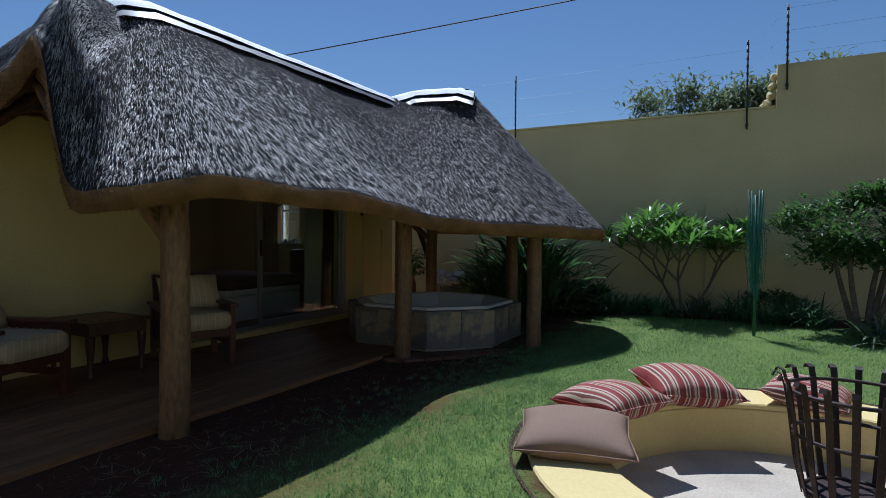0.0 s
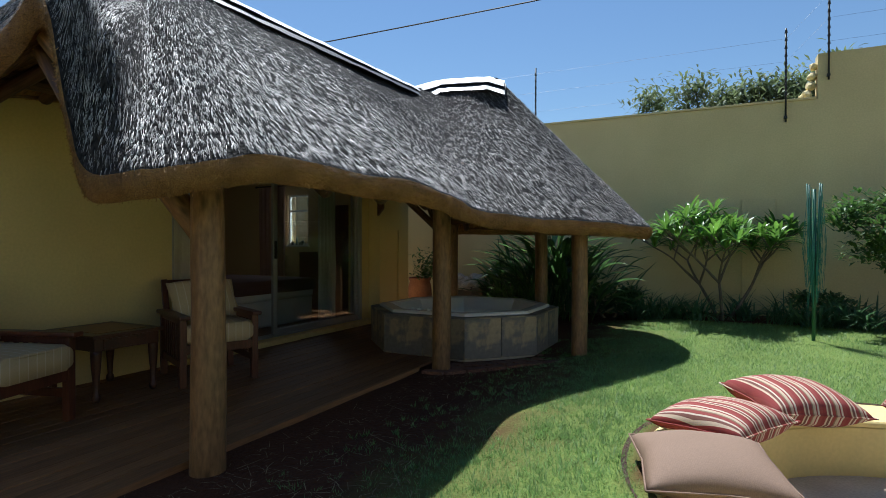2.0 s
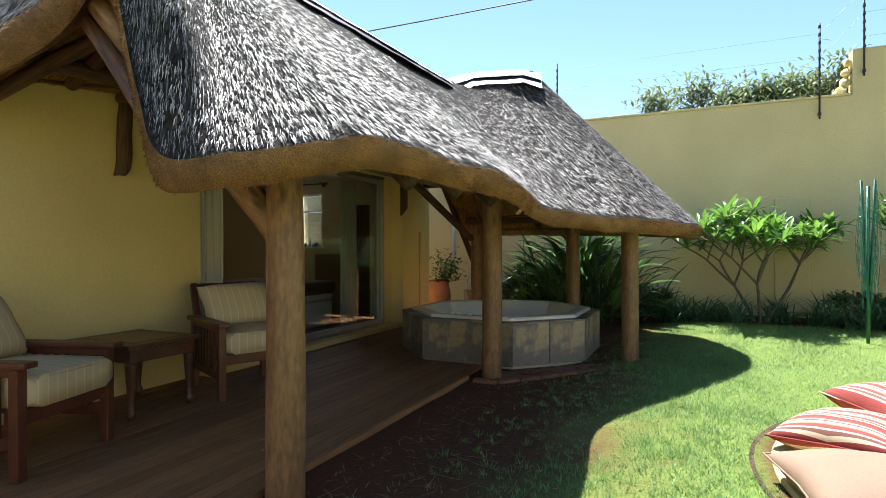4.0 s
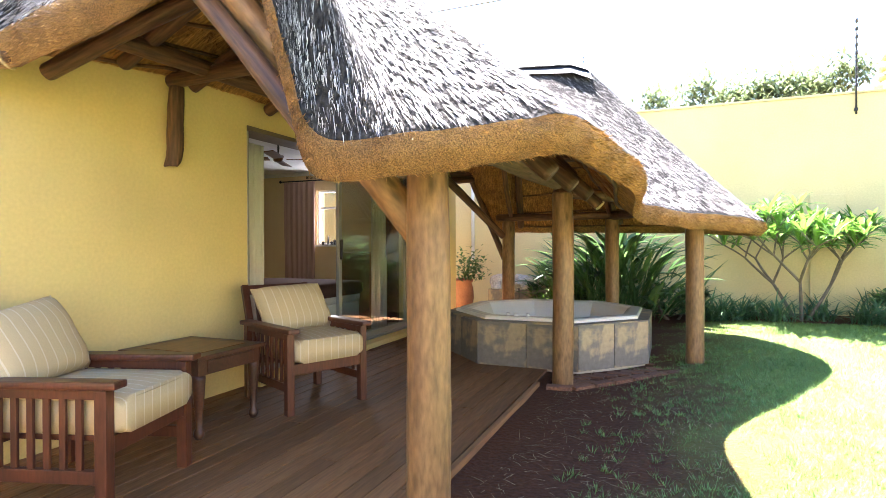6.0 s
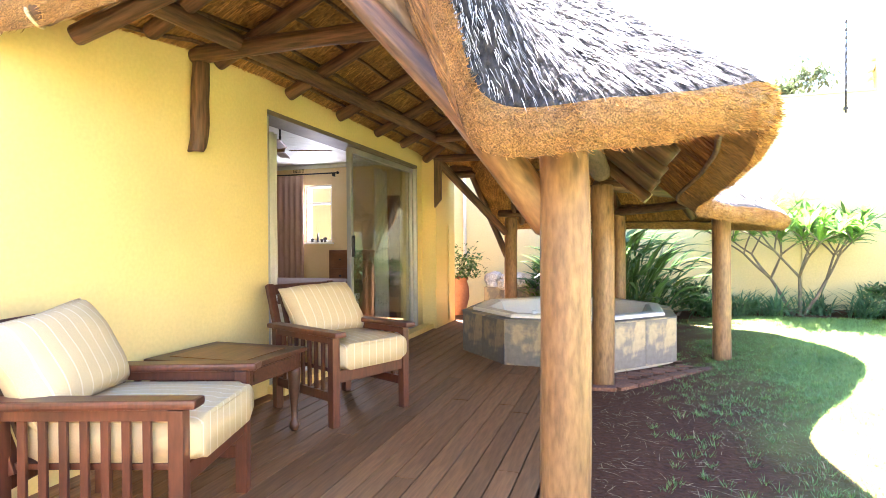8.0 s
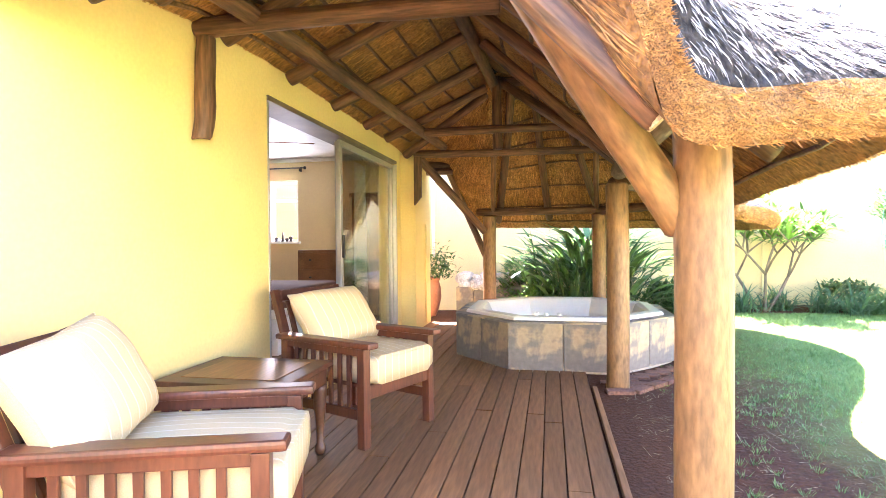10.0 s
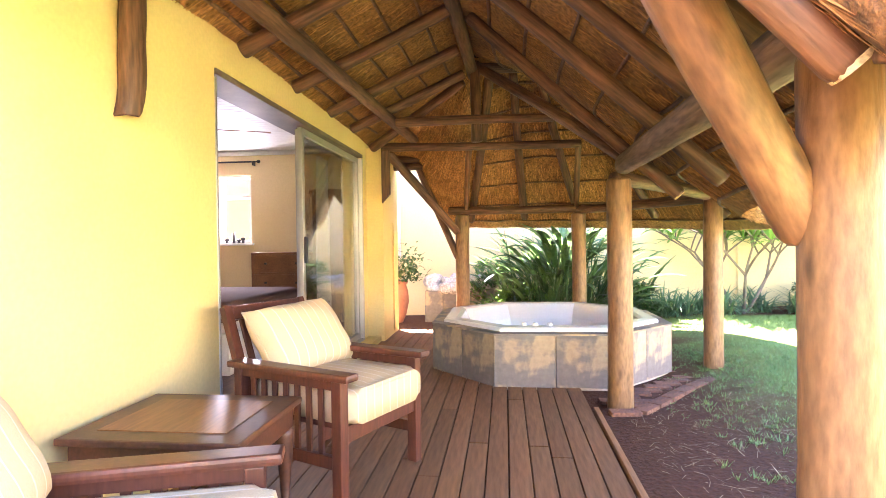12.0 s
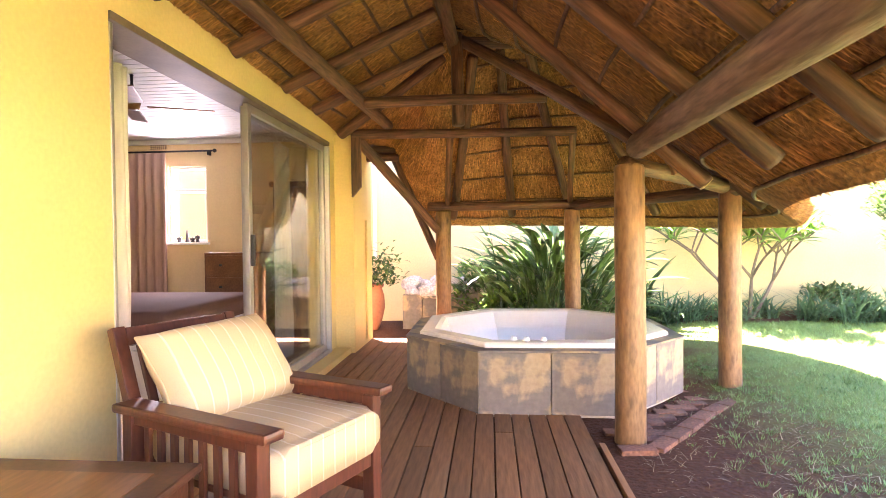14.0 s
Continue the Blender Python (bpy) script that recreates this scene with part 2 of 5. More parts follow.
BLACK = material("black_steel", (0.02, 0.02, 0.022), 0.5, None, 8, 60, 0.2, 0)
ALU = material("grey_aluminium", (0.42, 0.42, 0.41), 0.4, (0.38, 0.38, 0.37), 4, 50, 0.05, 0.05, 0.001, metal=0.6)
BRONZE = material("dull_bronze_rail", (0.17, 0.135, 0.11), 0.6, (0.13, 0.10, 0.085), 4, 50, 0.1, 0.1, 0.001, metal=0.2)
CAP = material("grey_ridge_cement", (0.80, 0.80, 0.78), 0.7, (0.60, 0.60, 0.59), 5, 50, 0.2, 0.4, 0.01)
LEAF = material("green_leaf", (0.11, 0.20, 0.042), 0.45, (0.075, 0.15, 0.035), 3, 30, 0.2, 0, vary=0.35, island=True, leaf=0.42)


# ---- helpers for meshes ----
def mesh_object(name, bm, mat, smooth=False):
    me = bpy.data.meshes.new(name)
    bmesh.ops.recalc_face_normals(bm, faces=bm.faces)
    bm.to_mesh(me)
    bm.free()
    if smooth:
        for p in me.polygons:
            p.use_smooth = True
    me.materials.append(mat)
    return new(name, me)


def part(name, bm, mat, parent, label="", smooth=False):
    ob = mesh_object(name, bm, mat, smooth)
    ob.parent = parent
    if label:
        tagged(ob, label)
    return ob


def raw(name, verts, faces, mat, parent=None, smooth=False):
    me = bpy.data.meshes.new(name)
    me.from_pydata(verts, [], faces)
    me.update()
    if smooth:
        for p in me.polygons:
            p.use_smooth = True
    me.materials.append(mat)
    ob = new(name, me)
    ob.parent = parent
    return ob


def box(bm, x0, x1, y0, y1, z0, z1, bevel=0.0, m=None):
    r = bmesh.ops.create_cube(bm, size=1)
    vs = r["verts"]
    for v in vs:
        v.co = Vector((x0 + (v.co.x + 0.5) * (x1 - x0), y0 + (v.co.y + 0.5) * (y1 - y0), z0 + (v.co.z + 0.5) * (z1 - z0)))
    if bevel:
        es = list({e for v in vs for e in v.link_edges})
        out = bmesh.ops.bevel(bm, geom=es, offset=bevel, segments=2, affect="EDGES", profile=0.6)
        vs = list({v for f in out["faces"] for v in f.verts} | {v for v in vs if v.is_valid})
    if m is not None:
        bmesh.ops.transform(bm, matrix=m, verts=vs)
    return vs


def boxed(x0, x1, y0, y1, z0, z1, bevel=0.0, m=None):
    bm = bmesh.new()
    box(bm, x0, x1, y0, y1, z0, z1, bevel, m)
    return bm


def log_mesh(length, r0, r1, seed=0, sides=14, rings=9, wobble=0.06, bend=0.01):
    """A log along local z from 0 to length, uneven and slightly bent, with rounded ends."""
    rnd = random.Random(seed)
    verts, faces = [], []
    ph = [rnd.uniform(0, 6.28) for _ in range(4)]
    stops = [0.0, 0.012] + [i / rings for i in range(1, rings)] + [1 - 0.012, 1.0]
    for k, s in enumerate(stops):
        r = r0 + (r1 - r0) * s
        if k in (0, len(stops) - 1):
            r *= 0.9
        r *= 1 + wobble * 0.5 * math.sin(5 * s * math.pi + ph[0])
        bx, by = bend * math.sin(math.pi * s) * math.cos(ph[1]), bend * math.sin(math.pi * s) * math.sin(ph[1])
        for i in range(sides):
            a = 2 * math.pi * i / sides
            rr = r * (1 + wobble * math.sin(2 * a + ph[2] + 3 * s) + wobble * 0.5 * math.sin(3 * a + ph[3] - 5 * s))
            verts.append((bx + rr * math.cos(a), by + rr * math.sin(a), s * length))
    n = len(stops)
    for k in range(n - 1):
        for i in range(sides):
            j = (i + 1) % sides
            faces.append((k * sides + i, k * sides + j, (k + 1) * sides + j, (k + 1) * sides + i))
    faces.append(tuple(reversed(range(sides))))
    faces.append(tuple(range((n - 1) * sides, n * sides)))
    return verts, faces


def along(p, q):
    p, q = Vector(p), Vector(q)
    d = q - p
    return Matrix.Translation(p) @ d.to_track_quat("Z", "Y").to_matrix().to_4x4(), d.length


def log(name, p, q, r0, r1=None, mat=None, seed=0, parent=None, label="", wobble=0.05, bend=0.01, sides=14):
    m, length = along(p, q)
    v, f = log_mesh(length, r0, r1 or r0 * 0.92, seed, sides, 9, wobble, bend)
    ob = raw(name, v, f, mat or LOG, parent, True)
    ob.matrix_local = m
    if label:
        tagged(ob, label)
    return ob


def empty(name, x, y, z, rz=0.0):
    ob = new(name)
    ob.matrix_world = pose(x, y, z, 0, 0, rz)
    return ob


def smooth01(a, b, x):
    t = min(max((x - a) / (b - a), 0), 1)
    return t * t * (3 - 2 * t)


def ground_z(x, y):
    return -0.03 + 0.11 * smooth01(-2.7, -1.0, x) + 0.05 * smooth01(5.5, 9, y) * smooth01(-4.5, -2.5, x)


# ---- plan ----
WALL_X = -5.53
WALL_END = 7.62
BACK_Y = 9.95
PIT = (0.47, 3.43)


def lawn_share(x, y):
    """How thick the grass stands at a place: 0 on bare soil, 1 on full lawn."""
    n = noise.noise((x * 1.3, y * 1.3, 3.0)) * 0.35 + noise.noise((x * 4, y * 4, 8.0)) * 0.35 + noise.noise((x * 11, y * 11, 5.0)) * 0.2
    a = smooth01(-2.55, -1.05, x + n * 1.0)
    bed = 1 - smooth01(8.75, 8.95, y + n * 0.3)
    side = 1 - smooth01(0.0, 0.25, x - (1.35 + 0.25 * (8.6 - y)) + n * 0.2)
    pit = smooth01(1.50, 1.62, math.hypot(x - PIT[0], y - PIT[1]))
    return a * bed * side * pit


def ground_material():
    m = bpy.data.materials.new("soil_and_lawn_earth")
    m.use_nodes = True
    nt = m.node_tree
    b = nt.nodes["Principled BSDF"]
    b.inputs["Roughness"].default_value = 0.95
    b.inputs["Specular IOR Level"].default_value = 0.15
    at = nt.nodes.new("ShaderNodeAttribute")
    at.attribute_name = "grass_cover"
    co = nt.nodes.new("ShaderNodeTexCoord")
    big = nt.nodes.new("ShaderNodeTexNoise")
    big.inputs["Scale"].default_value = 2.2
    big.inputs["Detail"].default_value = 6
    fine = nt.nodes.new("ShaderNodeTexNoise")
    fine.inputs["Scale"].default_value = 38
    fine.inputs["Detail"].default_value = 6
    for n in (big, fine):
        nt.links.new(co.outputs["Object"], n.inputs[0])

    def mix(a, b2, fac):
        x = nt.nodes.new("ShaderNodeMix")
        x.data_type = "RGBA"
        x.inputs[6].default_value, x.inputs[7].default_value = (*a, 1), (*b2, 1)
        nt.links.new(fac, x.inputs[0])
        return x
    soil = mix((0.036, 0.015, 0.008), (0.118, 0.049, 0.024), fine.outputs[0])
    lawn = mix((0.11, 0.15, 0.035), (0.18, 0.24, 0.055), big.outputs[0])
    top = nt.nodes.new("ShaderNodeMix")
    top.data_type = "RGBA"
    nt.links.new(at.outputs["Fac"], top.inputs[0])
    nt.links.new(soil.outputs[2], top.inputs[6])
    nt.links.new(lawn.outputs[2], top.inputs[7])
    nt.links.new(top.outputs[2], b.inputs["Base Color"])
    bp = nt.nodes.new("ShaderNodeBump")
    bp.inputs["Strength"].default_value = 0.7
    bp.inputs["Distance"].default_value = 0.03
    nt.links.new(fine.outputs[0], bp.inputs["Height"])
    nt.links.new(bp.outputs[0], b.inputs["Normal"])
    return m


GROUND = ground_material()

# ground, one sheet to the horizon
gx = sorted(set([-600, -120, -40, -20, -12, -8] + [i * 0.125 - 7 for i in range(0, 121)] + [10, 14, 20, 40, 120, 600]))
gy = sorted(set([-600, -120, -40, -20, -10, -6] + [i * 0.125 - 4 for i in range(0, 129)] + [14, 20, 40, 120, 600]))
gv = [(x, y, ground_z(x, y) + (0.012 * noise.noise((x * 1.7, y * 1.7, 0)) if -7 <= x <= 8 and -4 <= y <= 12 else 0)) for y in gy for x in gx]
nx = len(gx)
gf = [(j * nx + i, j * nx + i + 1, (j + 1) * nx + i + 1, (j + 1) * nx + i) for j in range(len(gy) - 1) for i in range(nx - 1)
      if math.hypot((gx[i] + gx[i + 1]) / 2 - PIT[0], (gy[j] + gy[j + 1]) / 2 - PIT[1]) > 1.27]
ground = tagged(raw("ground", gv, gf, GROUND, None, True), "garden ground with red soil and lawn", "ground", kind="structure")
cover = ground.data.attributes.new("grass_cover", "FLOAT", "POINT")
cover.data.foreach_set("value", [lawn_share(x, y) for x, y, z in gv])


# house wall with the sliding door's opening
DOOR = (3.96, 7.22, 0.06, 2.195)
HOUSE_TOP = 2.62
wall = empty("wall_house", WALL_X, 0, 0)
tagged(wall, "rough yellow plastered house wall", "wall", kind="structure")
T = 0.24
for y0, y1, z0, z1 in ((-3.0, DOOR[0], -0.1, HOUSE_TOP), (DOOR[1], WALL_END, -0.1, HOUSE_TOP), (DOOR[0], DOOR[1], DOOR[3], HOUSE_TOP), (DOOR[0], DOOR[1], -0.1, 0.05)):
    part("wall_panel", boxed(-T, 0, y0, y1, z0, z1), PLASTER, wall)

# garden wall behind, stepping up
back = tagged(empty("wall_garden", 0, BACK_Y, 0), "high yellow plastered garden wall stepping up", "wall", kind="structure")
part("wall_low", boxed(-14, 0.63, 0, 0.25, -0.2, 3.345), GARDEN_PLASTER, back)
part("coping", boxed(-14, 0.61, -0.025, 0.275, 3.345, 3.38, 0.008), GARDEN_PLASTER, back)
part("pilaster", boxed(-0.34, 0.10, -0.05, 0, -0.1, 1.9, 0.01), GARDEN_PLASTER, back)
part("wall_high", boxed(0.63, 9, 0, 0.25, -0.2, 4.005), GARDEN_PLASTER, back)
# Unseen walls added to close the garden and bounce sunlight back in.
for nm, x0, x1, y0, y1 in (("wall_east", 7.0, 7.25, -7.25, BACK_Y), ("wall_south", -14, 7.0, -7.25, -7.0), ("wall_west", -14.25, -14, -7.25, BACK_Y)):
    tagged(mesh_object(nm, boxed(x0, x1, y0, y1, -0.2, 2.4), PLASTER), "plain unseen yellow plastered wall added to close the garden", "wall", kind="structure")
part("wall_pilaster", boxed(0, 0.20, 7.42, 8.30, -0.1, 2.3), PLASTER, wall)
part("wall_corner", boxed(-T, 0, WALL_END, 8.30, -0.1, HOUSE_TOP), PLASTER, wall)

# ---- thatched roof ----
# eave (underside edge) and the ridge place above it, once round the roof
OUTLINE = [
    ((-5.90, 2.00, 2.00), (-4.45, 2.75, 2.92)), ((-5.90, 3.5, 2.25), (-4.30, 3.4, 2.94)), ((-5.90, 5.5, 2.25), (-4.25, 5.2, 2.96)),
    ((-5.80, 7.70, 2.22), (-4.20, 6.45, 3.00)), ((-5.14, 8.14, 2.27), (-4.18, 6.6, 3.04)), ((-4.88, 8.28, 1.72), (-4.14, 6.65, 3.06)),
    ((-4.66, 8.50, 1.40), (-4.1, 6.75, 3.10)), ((-4.30, 8.72, 1.37), (-4.0, 6.85, 3.12)),
    ((-3.60, 8.85, 1.36), (-3.8, 6.9, 3.14)), ((-2.30, 8.50, 1.33), (-3.4, 7.0, 3.14)), ((-1.55, 7.45, 1.28), (-3.25, 7.0, 3.14)),
    ((-1.42, 6.55, 1.27), (-3.3, 6.95, 3.14)), ((-1.85, 5.55, 1.29), (-3.7, 6.8, 3.10)), ((-2.42, 4.60, 1.34), (-4.18, 6.35, 3.00)),
    ((-2.40, 3.50, 1.44), (-4.25, 4.2, 2.96)), ((-2.45, 2.75, 1.46), (-4.25, 3.3, 2.94)), ((-2.54, 2.22, 1.48), (-4.27, 3.05, 2.94)),
    ((-2.72, 1.99, 1.435), (-4.28, 2.95, 2.94)), ((-2.98, 1.86, 1.395), (-4.30, 2.88, 2.94)), ((-3.30, 1.82, 1.40), (-4.32, 2.85, 2.94)),
    ((-3.40, 1.80, 1.66), (-4.34, 2.82, 2.94)), ((-3.48, 1.80, 1.93), (-4.35, 2.8, 2.93)), ((-3.57, 1.81, 2.17), (-4.36, 2.8, 2.93)),
    ((-3.78, 1.86, 2.30), (-4.38, 2.78, 2.93)), ((-4.15, 1.91, 2.17), (-4.4, 2.76, 2.93)), ((-4.65, 1.94, 2.09), (-4.42, 2.75, 2.93)),
    ((-5.15, 1.97, 2.055), (-4.44, 2.75, 2.92)),
]


def closed_curve(points):
    """Catmull-Rom through a closed ring of points, evenly spaced."""
    n = len(points)
    pts = []
    for i in range(n):
        p = [Vector(points[(i + k - 1) % n]) for k in range(4)]
        for s in range(12):
            t = s / 12
            pts.append(0.5 * (2 * p[1] + (p[2] - p[0]) * t + (2 * p[0] - 5 * p[1] + 4 * p[2] - p[3]) * t * t + (3 * p[1] - p[0] - 3 * p[2] + p[3]) * t ** 3))
    return pts


eave_ring = closed_curve([e for e, r in OUTLINE])
ridge_ring = closed_curve([r for e, r in OUTLINE])
RN, RM = len(eave_ring), 18


def verge_share(e):
    """1 along the open gable end, where the thatch rolls over; 0 along the eaves."""
    return smooth01(2.35, 1.95, e.y) * smooth01(-2.95, -3.28, e.x) * smooth01(-3.74, -3.46, e.x) if e.y < 2.35 else 0.0


def roof_point(i, s, outer):
    e, r = eave_ring[i % RN], ridge_ring[i % RN]
    p = r.lerp(e, s)
    sag = 0.10 * math.sin(math.pi * s) if outer else -0.16 * math.sin(math.pi * s) * (1.2 - s) * smooth01(-4.6, -3.2, e.x)
    run = (Vector((e.x, e.y, 0)) - Vector((r.x, r.y, 0))).length
    p.z -= sag * min(run / 1.5, 1)
    if outer:
        p.z += 0.22 * (1 - s) + 0.125 * s + 0.09 * math.sin(math.pi * s)
        w = verge_share(e)
        p.z += w * 0.42 * smooth01(0.12, 0.76, s) * (1 - smooth01(0.78, 1.0, s))
        w = smooth01(2.35, 1.95, e.y) * smooth01(-3.5, -3.8, e.x) * smooth01(-5.9, -5.2, e.x)
        p.z += w * 0.2 * smooth01(0.05, 0.5, s) * (1 - 0.7 * smooth01(0.8, 1.0, s))
        out = Vector((e.x - r.x, e.y - r.y, 0))
        if out.length > 1e-4:
            out.normalize()
        p += out * (0.045 * s)
        p.z += 0.022 * noise.noise((p.x * 2.2, p.y * 2.2, p.z * 2.2)) + 0.008 * noise.noise((p.x * 9, p.y * 9, p.z * 9))
    else:
        p.z += 0.012 * noise.noise((p.x * 6, p.y * 6, p.z * 3))
    return p


def roof_sheet(outer):
    verts = [roof_point(i, k / RM, outer) for k in range(RM + 1) for i in range(RN)]
    faces = []
    for k in range(RM):
        for i in range(RN):
            j = (i + 1) % RN
            f = (k * RN + i, (k + 1) * RN + i, (k + 1) * RN + j, k * RN + j)
            faces.append(f if outer else tuple(reversed(f)))
    return verts, faces


roof = tagged(empty("thatched_roof", -4.2, 5, 2.2), "weathered grey thatched patio roof with golden cut eave", "roof", kind="structure")
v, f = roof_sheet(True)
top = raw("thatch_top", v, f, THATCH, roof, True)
top.matrix_parent_inverse = roof.matrix_world.inverted()
v, f = roof_sheet(False)
under = raw("reed_underside", v, f, REED, roof, True)
under.matrix_parent_inverse = roof.matrix_world.inverted()
ev, ef = [], []
EK = 5
for k in range(EK + 1):
    for i in range(RN):
        a, b = roof_point(i, 1, False), roof_point(i, 1, True)
        p = a.lerp(b, k / EK)
        out = Vector((eave_ring[i].x - ridge_ring[i].x, eave_ring[i].y - ridge_ring[i].y, 0)).normalized()
        p += out * (0.035 * math.sin(math.pi * k / EK) + 0.012 * noise.noise(p * 14))
        ev.append(p)
for k in range(EK):
    for i in range(RN):
        j = (i + 1) % RN
        ef.append((k * RN + i, k * RN + j, (k + 1) * RN + j, (k + 1) * RN + i))
edge = raw("thatch_edge", ev, ef, EDGE_STRAW, roof, True)
edge.matrix_parent_inverse = roof.matrix_world.inverted()

# posts
POSTS = [("E", -3.13, 2.34, 1.62, 0.088), ("C", -3.08, 5.05, 1.62, 0.09), ("D", -2.01, 6.24, 1.56, 0.085), ("B", -2.97, 8.06, 1.52, 0.09), ("A", -4.44, 8.16, 1.52, 0.09)]
for k, (nm, x, y, h, r) in enumerate(POSTS):
    p = log("wooden_post", (x, y, -0.08), (x, y, h), r * 1.04, r * 0.97, POLE, 11 + k, None, "", 0.03, 0.008, 20)
    tagged(p, "varnished round timber post holding up the thatch", "post", "patio posts", "structure")

def blades(name, items, mat, parent=None, kind_stuff=True):
    """items: (root, tip direction * length, side * half width, lift); narrow kinked leaves joined into one mesh."""
    verts, faces = [], []
    for p, d, s, lift in items:
        k = len(verts)
        mid = p + d * 0.55 + lift
        verts += [p - s, p + s, mid + s * 0.8, mid - s * 0.8, p + d]
        faces += [(k, k + 1, k + 2, k + 3), (k + 3, k + 2, k + 4)]
    return raw(name, verts, faces, mat, parent)


def to_world(ob):
    """Lets a part built in world coordinates keep its place under a parent."""
    ob.matrix_parent_inverse = ob.parent.matrix_world.inverted()
    return ob


rnd = random.Random(5)
# straws on the thatch, lying down the slope
ring_len = [(eave_ring[(i + 1) % RN] - eave_ring[i]).length + 0.02 for i in range(RN)]


def straw_set(count, s0, s1, outer, length, width, lift, seed):
    r = random.Random(seed)
    idx = r.choices(range(RN), weights=ring_len, k=count)
    items = []
    arc = np.cumsum(ring_len)
    for i in idx:
        s = s0 + (s1 - s0) * math.sqrt(r.random())
        u = r.random()
        if outer and noise.noise((float(arc[i]) * 42 + u * ring_len[i] * 42, s * 26, 4.0)) < -0.08:
            continue
        a = roof_point(i, s, outer).lerp(roof_point(i + 1, s, outer), u)
        b = roof_point(i, min(s + 0.06, 1.0) if s < 0.97 else s - 0.06, outer).lerp(roof_point(i + 1, min(s + 0.06, 1.0) if s < 0.97 else s - 0.06, outer), u)
        d = (b - a) if s < 0.97 else (a - b)
        side = roof_point(i + 1, s, outer) - roof_point(i, s, outer)
        if d.length < 1e-5 or side.length < 1e-5:
            continue
        d.normalize()
        side.normalize()
        nrm = side.cross(d)
        if (nrm.z < 0) == outer:
            nrm = -nrm
        d = (d + side * r.gauss(0, 0.11) + nrm * r.uniform(0.0, lift)).normalized() * r.uniform(*length)
        sd = (side + nrm * r.gauss(0, 0.5)).normalized() * r.uniform(*width)
        items.append((a + nrm * 0.002, d, sd, nrm * r.uniform(0.0, 0.008)))
    return items


straw = blades("roof_straw", straw_set(200000, 0.02, 0.985, True, (0.03, 0.07), (0.0009, 0.0020), 0.18, 1), STRAW, roof)
tagged(to_world(straw), kind="stuff")
reeds = blades("reed_stalks", straw_set(32000, 0.03, 0.93, False, (0.08, 0.16), (0.002, 0.004), 0.05, 2), REED_BLADE, roof)
tagged(to_world(reeds), kind="stuff")
# cut ends along the eave
items = []
for i in rnd.choices(range(RN), weights=ring_len, k=30000):
    a, b = roof_point(i, 1, False), roof_point(i, 1, True)
    a2, b2 = roof_point(i + 1, 1, False), roof_point(i + 1, 1, True)
    k, u = rnd.random() ** 1.3, rnd.random()
    p = a.lerp(b, k).lerp(a2.lerp(b2, k), u)
    out = Vector((eave_ring[i].x - ridge_ring[i].x, eave_ring[i].y - ridge_ring[i].y, 0)).normalized()
    p += out * 0.03 * math.sin(math.pi * k)
    d = (out * rnd.uniform(0.5, 1) + Vector((rnd.gauss(0, 0.2), rnd.gauss(0, 0.2), rnd.uniform(-0.8, 0.15)))).normalized()
    side = d.cross(Vector((rnd.random(), rnd.random(), rnd.random()))).normalized()
    items.append((p, d * rnd.uniform(0.010, 0.032), side * rnd.uniform(0.0010, 0.0022), Vector((0, 0, -0.003))))
tagged(to_world(blades("cut_straw", items, EDGE_BLADE, roof)), kind="stuff")


def tube(points, r, sides=6):
    """A round bar along a polyline."""
    verts, faces = [], []
    n = len(points)
    for k, p in enumerate(points):
        d = (points[min(k + 1, n - 1)] - points[max(k - 1, 0)]).normalized()
        x = d.cross(Vector((0, 0, 1)))
        x = x.normalized() if x.length > 1e-3 else Vector((1, 0, 0))
        y = d.cross(x)
        for i in range(sides):
            a = 2 * math.pi * i / sides
            verts.append(p + (x * math.cos(a) + y * math.sin(a)) * r)
    for k in range(n - 1):
        for i in range(sides):
            j = (i + 1) % sides
            faces.append((k * sides + i, k * sides + j, (k + 1) * sides + j, (k + 1) * sides + i))
    faces.append(tuple(reversed(range(sides))))
    faces.append(tuple(range((n - 1) * sides, n * sides)))
    return verts, faces


def ring_at(x, y):
    return min(range(RN), key=lambda i: (eave_ring[i].x - x) ** 2 + (eave_ring[i].y - y) ** 2)


# thin battens under the reeds, round the roof
for s in (0.14, 0.28, 0.42, 0.56, 0.70, 0.83, 0.94):
    spans = [(ring_at(-4.4, 8.72), ring_at(-3.25, 1.8))]
    if s < 0.75:
        spans.append((ring_at(-5.9, 2.3), ring_at(-5.75, 7.6)))
    for a, b in spans:
        pts = [roof_point(i, s, False) - Vector((0, 0, 0.016)) + Vector((rnd.gauss(0, 0.003), rnd.gauss(0, 0.003), rnd.gauss(0, 0.003))) for i in range(a, b + 1, 2)]
        v, f = tube(pts, 0.013)
        to_world(raw("batten", v, f, LOG, roof, True))
# rafters
RAFTERS = [((-4.28, y, 2.84), (-5.43, y, 2.33)) for y in (2.75, 3.3, 4.1, 4.91, 5.73, 6.45)] + [((-4.3, 6.6, 2.80), (-5.40, 7.2, 2.26))]
RAFTERS += [((-4.22, y + 0.05, 2.84), (-2.72, y, 1.50)) for y in (2.85, 3.45, 4.1)]
RAFTERS += [((-4.15, 6.5, 2.92), (-3.0, 5.1, 1.76))]
